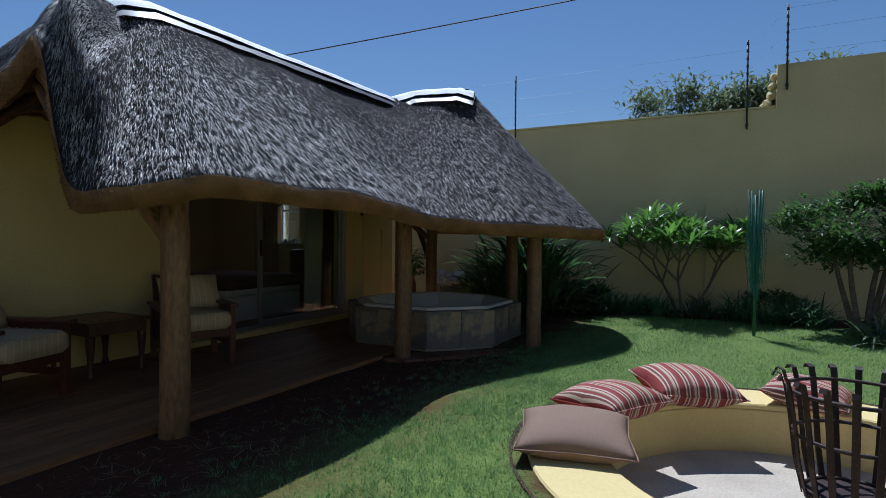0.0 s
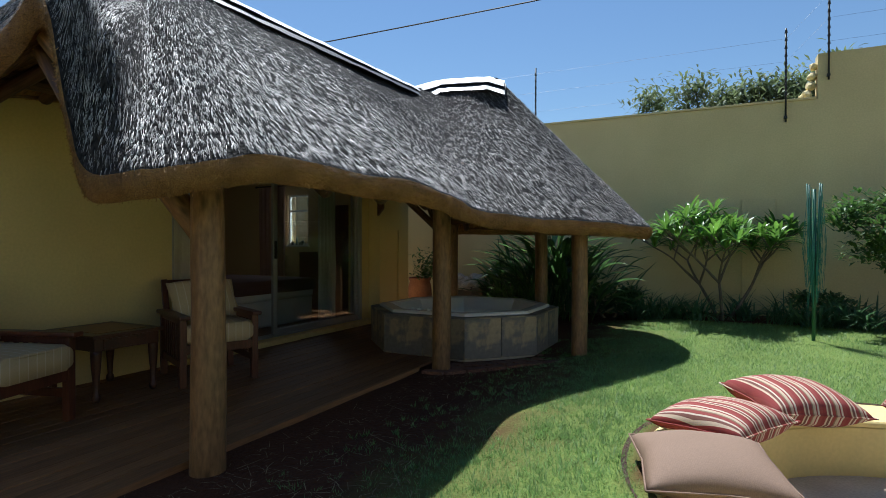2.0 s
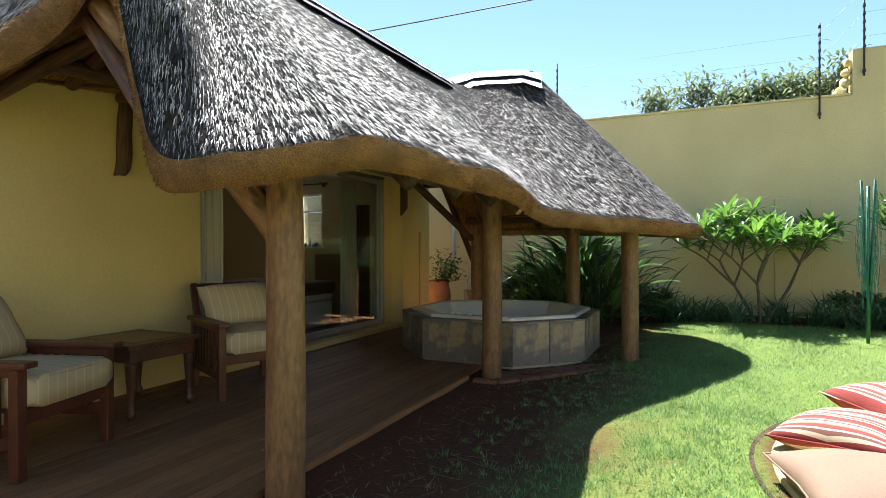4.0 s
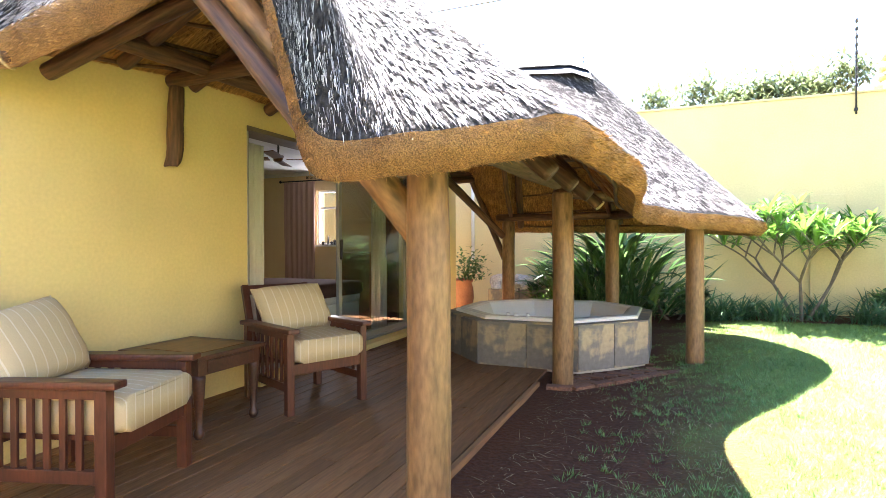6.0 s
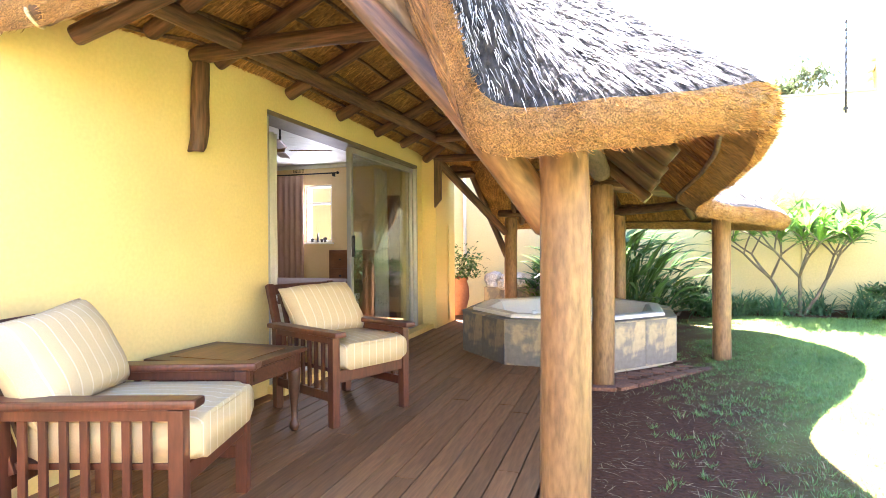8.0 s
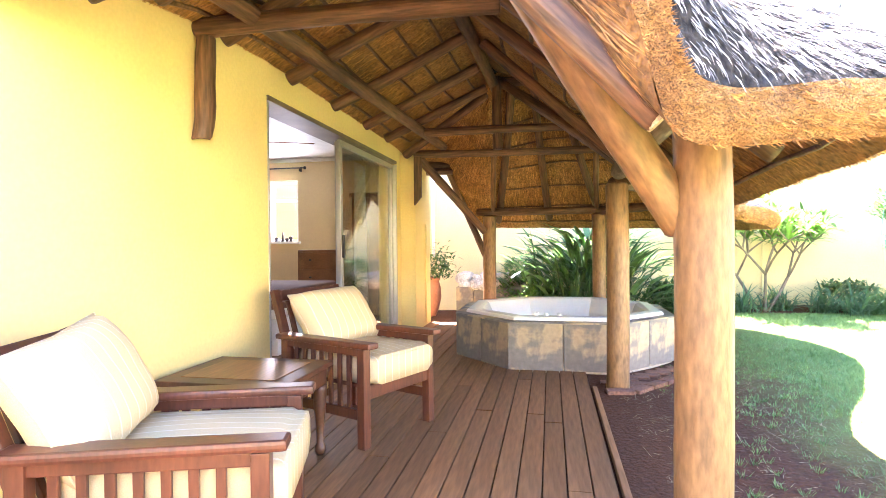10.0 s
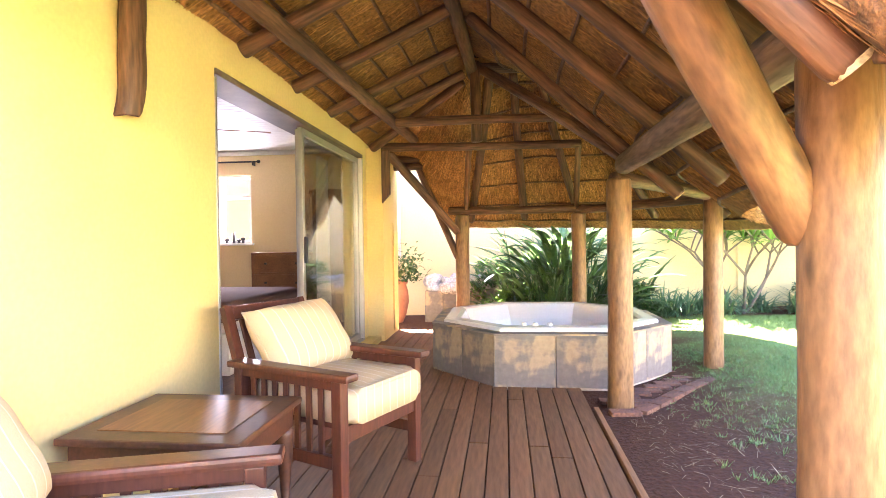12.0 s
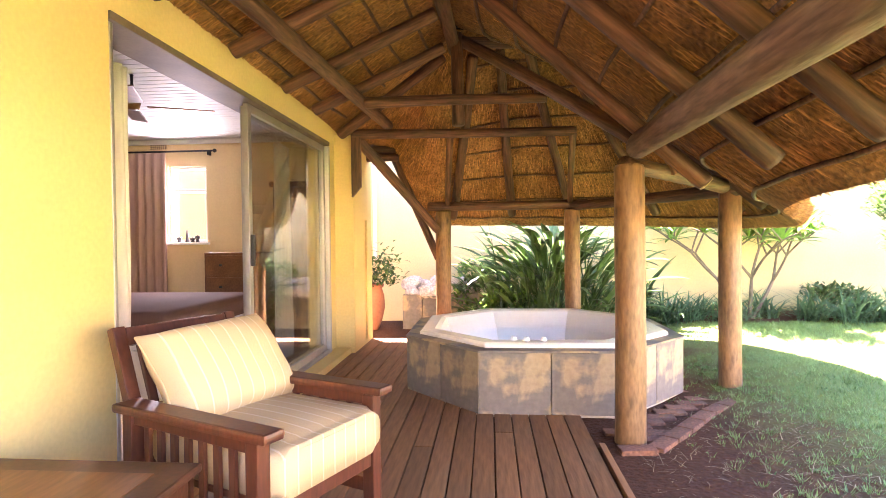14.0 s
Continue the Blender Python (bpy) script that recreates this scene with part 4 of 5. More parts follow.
part("window_sill", boxed(-hw - 0.03, hw + 0.03, -0.10, -0.021, -0.03, 0.0, 0.005), WHITE, win)


def curtain(name, x0, x1, z0, z1, amp, waves, mat, axis="x", seed=0):
    verts, faces = [], []
    n, m = 60, 12
    for k in range(m + 1):
        z = z1 + (z0 - z1) * k / m
        for i in range(n + 1):
            u = i / n
            a = amp * (0.4 + 0.6 * k / m) * math.sin(2 * math.pi * waves * u + 0.5 * noise.noise((u * 3, k * 0.2, seed)) * 2) + 0.02 * noise.noise((u * 2, k * 0.3, seed + 5))
            p = (x0 + (x1 - x0) * u, a, z)
            verts.append(p if axis == "x" else (a, p[0], z))
    for k in range(m):
        for i in range(n):
            faces.append((k * (n + 1) + i, k * (n + 1) + i + 1, (k + 1) * (n + 1) + i + 1, (k + 1) * (n + 1) + i))
    ob = raw(name, verts, faces, mat, None, True)
    sol = ob.modifiers.new("thickness", "SOLIDIFY")
    sol.thickness = 0.004
    return ob


c = curtain("curtain", -8.35, -7.72, 0.07, 2.25, 0.035, 6, MAUVE)
c.location = (0, RY1 - 0.10, 0)
tagged(c, "mauve pleated curtain hanging beside the window", "curtain")
c = curtain("curtain", 3.97, 4.52, 0.08, 2.13, 0.035, 6, NET, "y", 3)
c.location = (IN - 0.06, 0, 0)
tagged(c, "white curtain gathered at the door's edge", "curtain")
c = curtain("curtain", 6.62, 7.02, 0.08, 2.11, 0.04, 5, NET, "y", 8)
c.location = (IN - 0.10, 0, 0)
tagged(c, "pale curtain gathered behind the glass door", "curtain")
rod = tagged(empty("curtain_rod", -7.75, RY1 - 0.07, 2.27), "black iron curtain rod with knob ends", "curtain rod")
v, f = tube([Vector((-0.7, 0, 0)), Vector((0, 0, 0)), Vector((0.62, 0, 0))], 0.011, 8)
raw("rod", v, f, BLACK, rod, True)
for x in (-0.7, 0.62):
    bm = bmesh.new()
    bmesh.ops.create_icosphere(bm, subdivisions=2, radius=0.024, matrix=Matrix.Translation((x, 0, 0)))
    part("knob", bm, BLACK, rod, "", True)
part("rod_bracket", boxed(0.53, 0.545, -0.01, 0.07, -0.05, 0.01, 0.002), BLACK, rod)
vent = tagged(empty("wall_vent", -7.85, RY1, 2.32), "small perforated air vent in the cream wall", "vent")
vent.location = (-7.86, RY1, 2.345)
part("frame", boxed(-0.11, 0.11, -0.012, -0.001, -0.045, 0.045, 0.002), PLASTER_IN, vent)
for i in range(8):
    for j in range(4):
        part("hole", boxed(-0.098 + i * 0.026, -0.082 + i * 0.026, -0.014, -0.0125, -0.036 + j * 0.02, -0.024 + j * 0.02), BLACK, vent)
# daylight of the sky in the bedroom window's opening
glow = bpy.data.lights.new("window_daylight", "AREA")
glow.shape = "RECTANGLE"
glow.size, glow.size_y = WIN[1] - WIN[0] - 0.08, WIN[3] - WIN[2] - 0.08
glow.energy = 2.2
glow.color = (0.95, 0.97, 1.0)
lamp = new("window_daylight", glow)
lamp.matrix_world = look(((WIN[0] + WIN[1]) / 2, RY1 + 0.14, (WIN[2] + WIN[3]) / 2), ((WIN[0] + WIN[1]) / 2, RY1 - 1, (WIN[2] + WIN[3]) / 2 - 0.1))
# bed
bed = tagged(empty("bed", -7.0, 6.2, 0.05), "bed with a brown blanket over white linen", "bed")
part("base", boxed(-0.95, 0.75, -0.75, 0.75, 0.0, 0.36, 0.02), NET, bed, "white valance base")
part("mattress", boxed(-0.97, 0.77, -0.77, 0.77, 0.36, 0.60, 0.06), NET, bed, "white sheeted mattress", True)
bm = boxed(-0.99, 0.80, -0.80, 0.80, 0.45, 0.645, 0.07)
part("blanket", bm, BLANKET, bed, "brown folded blanket", True)
# chest of drawers
chest = tagged(empty("chest_of_drawers", -6.66, 7.80, 0.05), "reddish brown wooden chest of drawers", "chest")
part("body", boxed(-0.40, 0.40, -0.22, 0.22, 0, 1.02, 0.008), TABLE_WOOD, chest)
for k in range(4):
    d = part("drawer", boxed(-0.37, 0.37, -0.238, -0.221, 0.05 + k * 0.24, 0.27 + k * 0.24, 0.005), TABLE_WOOD, chest)
    for x in (-0.2, 0.2):
        part("knob", boxed(x - 0.015, x + 0.015, -0.262, -0.239, 0.15 + k * 0.24, 0.175 + k * 0.24, 0.006), BLACK, d)
wr = tagged(empty("wardrobe", -6.02, 7.72, 0.05), "tall brown wooden cupboard behind the glass", "cupboard")
part("body", boxed(-0.2, 0.2, -0.25, 0.25, 0, 1.72, 0.01), TABLE_DARK, wr)
part("door", boxed(-0.18, 0.18, -0.268, -0.252, 0.05, 1.66, 0.006), TABLE_DARK, wr)
part("cornice", boxed(-0.23, 0.23, -0.28, 0.28, 1.72, 1.78, 0.01), TABLE_DARK, wr)
# ceiling fan
fan = tagged(empty("ceiling_fan", -6.5, 5.55, RTOP), "ceiling fan with brown wooden blades", "fan")
v, f = tube([Vector((0, 0, 0)), Vector((0.001, 0, -0.1)), Vector((0, 0, -0.2))], 0.014, 8)
raw("rod", v, f, BLACK, fan, True)
bm = bmesh.new()
bmesh.ops.create_cone(bm, cap_ends=True, segments=20, radius1=0.045, radius2=0.065, depth=0.07, matrix=pose(0, 0, -0.22))
part("motor", bm, TABLE_WOOD, fan, "", True)
for k in range(4):
    part("blade", boxed(0.10, 0.56, -0.06, 0.06, -0.232, -0.222, 0.004, pose(0, 0, 0, 8, 0, 25 + 90 * k)), TABLE_WOOD, fan, "brown wooden blade")
# ornaments on the window sill
for k, x in enumerate((-7.62, -7.52, -7.45, -7.39)):
    bm = bmesh.new()
    h = (0.07, 0.15, 0.06, 0.09)[k]
    bmesh.ops.create_cone(bm, cap_ends=True, segments=10, radius1=0.022, radius2=0.008, depth=h, matrix=pose(0, 0, h / 2))
    if k != 1:
        box(bm, -0.03, 0.03, -0.012, 0.012, h * 0.45, h * 0.85, 0.006)
    o = mesh_object("ornament", bm, BLACK, True)
    o.location = (x, RY1 - 0.06 + 0.05, WIN[2])
    tagged(o, "small dark ornament on the window sill", "ornament", "sill ornaments")

# ---- deck planks ----
deck = tagged(empty("floor", -4.3, 3, 0), "brown timber plank deck", "floor", kind="structure")
under = part("deck_base", boxed(WALL_X + 4.3, 1.0, -4.5, 5.3, -0.10, -0.028), SOIL, deck)
edge_b = part("edge_board", boxed(1.012, 1.047, -4.5, 1.93, -0.10, 0.010, 0.004), DECK, deck)
x = WALL_X + 4.3 + 0.004
k = 0
while x < 0.95:
    w = min(0.117, 1.005 - x)
    cuts = [-4.5] + sorted(rnd.uniform(-3.6, 4.6) for _ in range(2)) + [5.3]
    for a, b in zip(cuts, cuts[1:]):
        if b - a > 0.1:
            bm = boxed(-w / 2 + 0.0035, w / 2 - 0.0035, a + 0.003, b - 0.003, -0.026, rnd.uniform(-0.003, 0.001), 0.004)
            pl = part("plank", bm, DECK, deck)
            pl.location.x = x + w / 2
            pl.rotation_euler.z = rnd.gauss(0, 0.0004)
    x += w
    k += 1

# ---- fire pit with its round bench ----
def ring_block(r0, r1, z0, z1, a0, a1, steps, bevel=0.012):
    bm = bmesh.new()
    prof = [(r0, z0), (r0, z1 - bevel), (r0 + bevel, z1), (r1 - bevel, z1), (r1, z1 - bevel), (r1, z0)]
    prev = None
    for k in range(steps + 1):
        a = a0 + (a1 - a0) * k / steps
        w = 1 + 0.004 * noise.noise((k * 0.4, 0, 2))
        cur = [bm.verts.new((r * w * math.cos(a), r * w * math.sin(a), z)) for r, z in prof]
        if prev:
            for i in range(len(prof) - 1):
                bm.faces.new((prev[i], cur[i], cur[i + 1], prev[i + 1]))
        else:
            bm.faces.new(cur[::-1])
        prev = cur
    bm.faces.new(prev)
    return bm


bench = tagged(empty("fire_pit_bench", *PIT, 0), "round yellow plastered bench wall of the fire pit", "bench")
part("wall", ring_block(1.09, 1.49, -0.30, 0.07, radians(-40), radians(262), 84), PLASTER, bench)
part("seat", ring_block(1.08, 1.50, 0.07, 0.105, radians(-40), radians(262), 84, 0.01), PLASTER, bench, "smooth sunlit bench top")
bm = bmesh.new()
bmesh.ops.create_circle(bm, segments=64, radius=1.4, cap_ends=True)
pit_floor = tagged(mesh_object("pit_floor", bm, CONCRETE), "pale dusty cement floor of the sunken fire pit", "floor", kind="structure")
pit_floor.location = (*PIT, -0.24)
v, f = [], []
for k in range(97):
    a = 2 * math.pi * k / 96
    for r in (1.46, 1.60):
        x, y = PIT[0] + r * math.cos(a), PIT[1] + r * math.sin(a)
        v.append((x, y, (ground_z(x, y) + 0.012) if r > 1.5 else 0.03))
for k in range(96):
    f.append((2 * k, 2 * k + 1, 2 * k + 3, 2 * k + 2))
tagged(raw("soil_margin", v, f, SOIL, None, True), "strip of bare brown soil round the bench", "soil", kind="structure")


def scatter_cushion(name, x, y, rz, tilt, mat, label, size=0.52, h=0.2, lean=0.0):
    ob = mesh_object(name, pillow(size, size, h * 1.15, 2.3, 20, 20, 1.0, 0.08), mat, True)
    ob.matrix_world = pose(x, y, 0.105 + h * 0.42, tilt, lean, rz)
    v, f = pillow_seam(size, size, 0.08, 0.005)
    raw("piping", v, f, mat, ob, True)
    return tagged(ob, label, "cushion", "cushions on the bench")


scatter_cushion("cushion", -0.71, 3.06, 14, 3, BROWN_CLOTH, "plain brown woven cushion lying on the bench", 0.62, 0.18)
scatter_cushion("cushion", -0.65, 3.77, 58, -5, RED_STRIPE, "red and cream striped cushion lying flat", 0.57, 0.21)
scatter_cushion("cushion", -0.24, 4.42, 28, 3, RED_STRIPE, "red and cream striped cushion lying across the bench", 0.62, 0.23, 3)
scatter_cushion("cushion", 0.55, 4.66, 75, 6, RED_STRIPE, "faded red striped cushion on the bench's far side", 0.52, 0.19)

basket = tagged(empty("fire_basket", 0.56, 3.02, -0.24), "rusted iron fire basket with curled bars on legs", "fire basket")
for k in range(18):
    a = 2 * math.pi * k / 18
    e = Vector((math.cos(a), math.sin(a), 0))
    side = Vector((-math.sin(a), math.cos(a), 0))
    prof = [(0.20, 0.34), (0.235, 0.5), (0.255, 0.68), (0.275, 0.82), (0.29, 0.875), (0.315, 0.885), (0.325, 0.865)]
    verts, faces = [], []
    for r, z in prof:
        for sg, th in ((-1, 0), (1, 0), (1, 0.007), (-1, 0.007)):
            verts.append(e * (r + th) + side * sg * 0.014 + Vector((0, 0, z)))
    for i in range(len(prof) - 1):
        for q in range(4):
            w = (q + 1) % 4
            faces.append((i * 4 + q, i * 4 + w, (i + 1) * 4 + w, (i + 1) * 4 + q))
    faces += [(3, 2, 1, 0), tuple(range(len(verts) - 4, len(verts)))]
    raw("bar", verts, faces, IRON, basket)
for r, z in ((0.197, 0.36), (0.245, 0.62), (0.272, 0.82)):
    v, f = tube([Vector((r * math.cos(2 * math.pi * q / 32), r * math.sin(2 * math.pi * q / 32), z)) for q in range(33)], 0.009)
    raw("hoop", v, f, IRON, basket, True)
for k in range(3):
    a = 2 * math.pi * k / 3 + 0.5
    v, f = tube([Vector((0.19 * math.cos(a), 0.19 * math.sin(a), 0.36)), Vector((0.2 * math.cos(a), 0.2 * math.sin(a), 0.15)), Vector((0.24 * math.cos(a), 0.24 * math.sin(a), 0.0))], 0.011, 8)
    raw("leg", v, f, IRON, basket, True)
bm = bmesh.new()
bmesh.ops.create_cone(bm, cap_ends=True, segments=24, radius1=0.19, radius2=0.2, depth=0.012, matrix=pose(0, 0, 0.35))
part("grate", bm, IRON, basket)


# ---- plants ----
def strip_leaf(verts, faces, root, heading, length, width, rise, droop, segs=5, fold=0.25, shape=0.5):
    """A long leaf that rises from root along heading (a flat unit vector) and droops; shape: where it is widest."""
    side = Vector((-heading.y, heading.x, 0))
    p = Vector(root)
    ang = rise
    k0 = len(verts)
    for s in range(segs + 1):
        t = s / segs
        w = width * (min(1, 0.35 + t / max(shape, 0.05) * 0.65) if t < shape else max(0.0, 1 - ((t - shape) / (1 - shape)) ** 1.6))
        up = Vector((0, 0, 1))
        nrm = (up * math.cos(ang) - heading * math.sin(ang))
        verts.extend([p - side * w + nrm * w * fold, p, p + side * w + nrm * w * fold])
        if s < segs:
            p = p + (heading * math.cos(ang) + up * math.sin(ang)) * (length / segs)
            ang -= droop / segs
    for s in range(segs):
        a = k0 + s * 3
        faces.append((a, a + 1, a + 4, a + 3))
        faces.append((a + 1, a + 2, a + 5, a + 4))


def strap_clump(count, length, width, rise, droop, spread, seed, shape=0.4):
    r = random.Random(seed)
    verts, faces = [], []
    for _ in range(count):
        a = r.uniform(0, 2 * math.pi)
        d = Vector((math.cos(a), math.sin(a), 0))
        root = Vector((r.gauss(0, spread), r.gauss(0, spread), 0))
        strip_leaf(verts, faces, root, d, r.uniform(*length), r.uniform(*width), radians(r.uniform(*rise)), radians(r.uniform(*droop)), 5, 0.3, shape)
    return verts, faces


def clump(name, x, y, data, mat, label, category, group="", s=1.0, rz=0.0):
    ob = new(name, data) if not isinstance(data, tuple) else raw(name, data[0], data[1], mat)
    ob.matrix_world = pose(x, y, ground_z(x, y) - 0.02, 0, 0, rz) @ Matrix.Scale(s, 4)
    return tagged(ob, label, category, group)


# big fan-leaved plant behind the tub
plant = tagged(empty("strelitzia_plant", -3.05, 9.05, 0.0), "large dense plant with dark paddle leaves against the wall", "plant")
v, f = strap_clump(210, (0.9, 1.55), (0.010, 0.016), (45, 88), (-5, 40), 0.30, 3, 0.1)
raw("leaf_stem", v, f, STRELITZIA, plant)
r2 = random.Random(9)
v, f = [], []
for _ in range(300):
    a = r2.uniform(0, 2 * math.pi)
    d = Vector((math.cos(a), math.sin(a), 0))
    rad = r2.uniform(0.1, 1.1)
    z = 1.42 - 0.55 * rad ** 2 + r2.uniform(-0.55, 0.12)
    strip_leaf(v, f, (rad * d.x * 1.1, rad * d.y * 0.5, max(0.15, z - 0.3)), d, r2.uniform(0.4, 0.75), r2.uniform(0.03, 0.065), radians(r2.uniform(20, 75)), radians(r2.uniform(20, 70)), 6, 0.35, 0.45)
raw("foliage", v, f, STRELITZIA, plant)

# long-leaved shrub with bare forked limbs
def forked_shrub(x, y, seed, height, reach, leaf_mat, leaves, leaf_len, name, label):
    r = random.Random(seed)
    sh = tagged(empty(name, x, y, ground_z(x, y) - 0.03), label, "shrub")
    tips = []
    lv, lf = [], []

    def grow(p, d, length, rad, depth):
        q = p + d * length
        m, ln = along(p, q)
        tv, tf = log_mesh(ln, rad, rad * 0.78, r.randint(0, 999), 8, 4, 0.04, 0.01)
        k = len(lv)
        lv.extend([m @ Vector(c) for c in tv])
        lf.extend([tuple(i + k for i in fc) for fc in tf])
        if depth == 0:
            tips.append((q, d))
            return
        if depth < 2:
            tips.append((q, d))
        n = 2 if r.random() < 0.6 else 3
        a0 = r.uniform(0, 6.28)
        for j in range(n):
            a = a0 + 2 * math.pi * j / n + r.uniform(-0.4, 0.4)
            out = Vector((math.cos(a), math.sin(a) * 0.85, 0))
            nd = (d * 0.75 + out * r.uniform(0.45, 0.8) * reach + Vector((0, 0, 0.25))).normalized()
            grow(q, nd, length * r.uniform(0.62, 0.85), rad * 0.72, depth - 1)
    for j in range(3):
        a = 2 * math.pi * j / 3 + 0.4
        grow(Vector((0.06 * math.cos(a), 0.06 * math.sin(a), 0)), Vector((math.cos(a) * 0.55 * reach, math.sin(a) * 0.3, 1)).normalized(), height * 0.36, 0.025, 3)
    raw("trunk", lv, lf, BARK, sh, True)
    v, f = [], []
    for q, d in tips:
        for k in range(leaves):
            a = 2.4 * k + r.uniform(-0.3, 0.3)
            strip_leaf(v, f, q - d * 0.05 * r.random(), Vector((math.cos(a), math.sin(a), 0)), r.uniform(*leaf_len), r.uniform(0.020, 0.034), radians(r.uniform(5, 75)), radians(r.uniform(20, 70)), 5, 0.25, 0.55)
    raw("crown", v, f, leaf_mat, sh)
    return sh


forked_shrub(-0.60, 9.1, 4, 1.66, 1.15, FRANGI_LEAF, 12, (0.22, 0.38), "frangipani_shrub", "shrub with bare forked limbs and long bright leaves")


def leafy_bush(x, y, rx, ry, z0, z1, count, size, mat, seed, name, label, stems=4, base_z=None):
    r = random.Random(seed)
    bz = ground_z(x, y) - 0.02 if base_z is None else base_z
    bu = tagged(empty(name, x, y, bz), label, "bush")
    lv, lf = [], []
    for j in range(stems):
        a = r.uniform(0, 6.28)
        top_p = Vector((rx * 0.5 * math.cos(a), ry * 0.5 * math.sin(a), z0 + (z1 - z0) * 0.6))
        m, ln = along((0.08 * math.cos(a), 0.08 * math.sin(a), 0), top_p)
        tv, tf = log_mesh(ln, 0.045 * rx, 0.018 * rx, j, 8, 5, 0.05, 0.04)
        k = len(lv)
        lv.extend([m @ Vector(c) for c in tv])
        lf.extend([tuple(i + k for i in fc) for fc in tf])
    raw("trunk", lv, lf, BARK, bu, True)
    v, f = [], []
    centres = []
    for _ in range(26):
        t, a = r.uniform(-0.8, 0.95), r.uniform(0, 6.28)
        q = math.sqrt(max(0, 1 - t * t)) * r.uniform(0.55, 0.95)
        centres.append(Vector((rx * q * math.cos(a), ry * q * math.sin(a), (z0 + z1) / 2 + (z1 - z0) / 2 * t * 0.9)))
    for _ in range(count):
        c0 = r.choice(centres)
        g = Vector((r.gauss(0, 1), r.gauss(0, 1), r.gauss(0, 1))).normalized() * r.random() ** 0.4
        p = c0 + Vector((g.x * rx, g.y * ry, g.z * (z1 - z0) / 2)) * 0.34
        d = Vector((g.x, g.y, 0))
        d = d.normalized() if d.length > 0.01 else Vector((1, 0, 0))
        ln = r.uniform(*size)
        strip_leaf(v, f, p, d, ln, ln * r.uniform(0.18, 0.27), radians(r.uniform(-30, 60)), radians(r.uniform(-10, 50)), 2, 0.2, 0.5)
    raw("crown", v, f, mat, bu)
    return bu


leafy_bush(1.52, 8.6, 0.95, 0.55, 0.75, 1.85, 5200, (0.06, 0.12), LEAF, 31, "round_bush", "dense dark green bush on thin stems", 5)
leafy_bush(0.62, 9.35, 0.5, 0.25, 0.0, 0.42, 1200, (0.06, 0.11), STRELITZIA, 32, "low_bush", "low dark green bush at the wall's foot", 3)
leafy_bush(-3.95, 9.2, 0.42, 0.3, 0.0, 0.75, 1500, (0.06, 0.12), LEAF, 33, "low_bush", "low green bush beside the rock planter", 3)
leafy_bush(-2.2, 9.3, 0.55, 0.3, 0.0, 0.55, 1300, (0.06, 0.11), STRELITZIA, 34, "low_bush", "low dark bush below the fan leaved plant", 3)
leafy_bush(-4.1, 9.7, 0.35, 0.2, 0.45, 0.85, 600, (0.05, 0.1), FRANGI_LEAF, 35, "low_bush", "small bright green plant above the rocks", 2, 0.0)
leafy_bush(-3.65, 8.72, 0.5, 0.22, 0.0, 0.55, 1500, (0.05, 0.10), FRANGI_LEAF, 36, "low_bush", "low bright green bush behind the hot tub", 3)
# blue-green strap plants along the wall
for k, (x, y) in enumerate([(-1.55, 9.15), (-1.25, 9.25), (-0.95, 9.1), (-1.75, 9.3), (0.15, 9.15), (0.45, 9.0), (0.8, 9.1), (1.05, 9.0), (-0.35, 9.4)]):
    clump("agapanthus", x, y - 0.2, strap_clump(95, (0.35, 0.62), (0.008, 0.014), (35, 85), (40, 110), 0.09, 60 + k), AGAPANTHUS, "blue green strap leaved clump at the wall", "plant", "strap plants along the wall")
for k, (x, y) in enumerate([(1.55, 7.7), (1.95, 7.3), (1.75, 8.2), (2.3, 7.8), (2.2, 6.8), (2.6, 7.2)]):
    clump("strap_plant", x, y, strap_clump(80, (0.35, 0.6), (0.012, 0.02), (25, 80), (50, 120), 0.08, 80 + k), VARIEGATED, "pale variegated strap leaved clump in bare soil", "plant", "pale strap plants")

# tree beyond the wall
tree = tagged(empty("tree", -0.3, 21.0, 0), "tall grey green tree beyond the garden wall", "tree")
lv, lf = [], []
r3 = random.Random(77)
for p, q, ra in (((0, 0, 0), (0.1, 0, 3.6), 0.22), ((0.1, 0, 3.5), (-1.6, 0.2, 5.4), 0.12), ((0.1, 0, 3.5), (1.7, -0.1, 5.5), 0.12), ((0.1, 0, 3.5), (0.2, 0.1, 5.9), 0.1)):
    m, ln = along(p, q)
    tv, tf = log_mesh(ln, ra, ra * 0.6, 3, 10, 6, 0.06, 0.08)
    k = len(lv)
    lv.extend([m @ Vector(c) for c in tv])
    lf.extend([tuple(i + k for i in fc) for fc in tf])
raw("trunk", lv, lf, BARK, tree, True)
v, f = [], []
lobes = [(r3.uniform(-2.9, 3.0), r3.uniform(-0.8, 0.8), r3.uniform(4.9, 6.4)) for _ in range(26)]
for _ in range(14000):
    c0 = Vector(r3.choice(lobes))
    g = Vector((r3.gauss(0, 0.38), r3.gauss(0, 0.38), r3.gauss(0, 0.30)))
    a = r3.uniform(0, 6.28)
    strip_leaf(v, f, c0 + g, Vector((math.cos(a), math.sin(a), 0)), r3.uniform(0.16, 0.30), r3.uniform(0.03, 0.055), radians(r3.uniform(-60, 60)), radians(30), 2, 0.2, 0.5)
raw("crown", v, f, FAR_LEAF, tree)

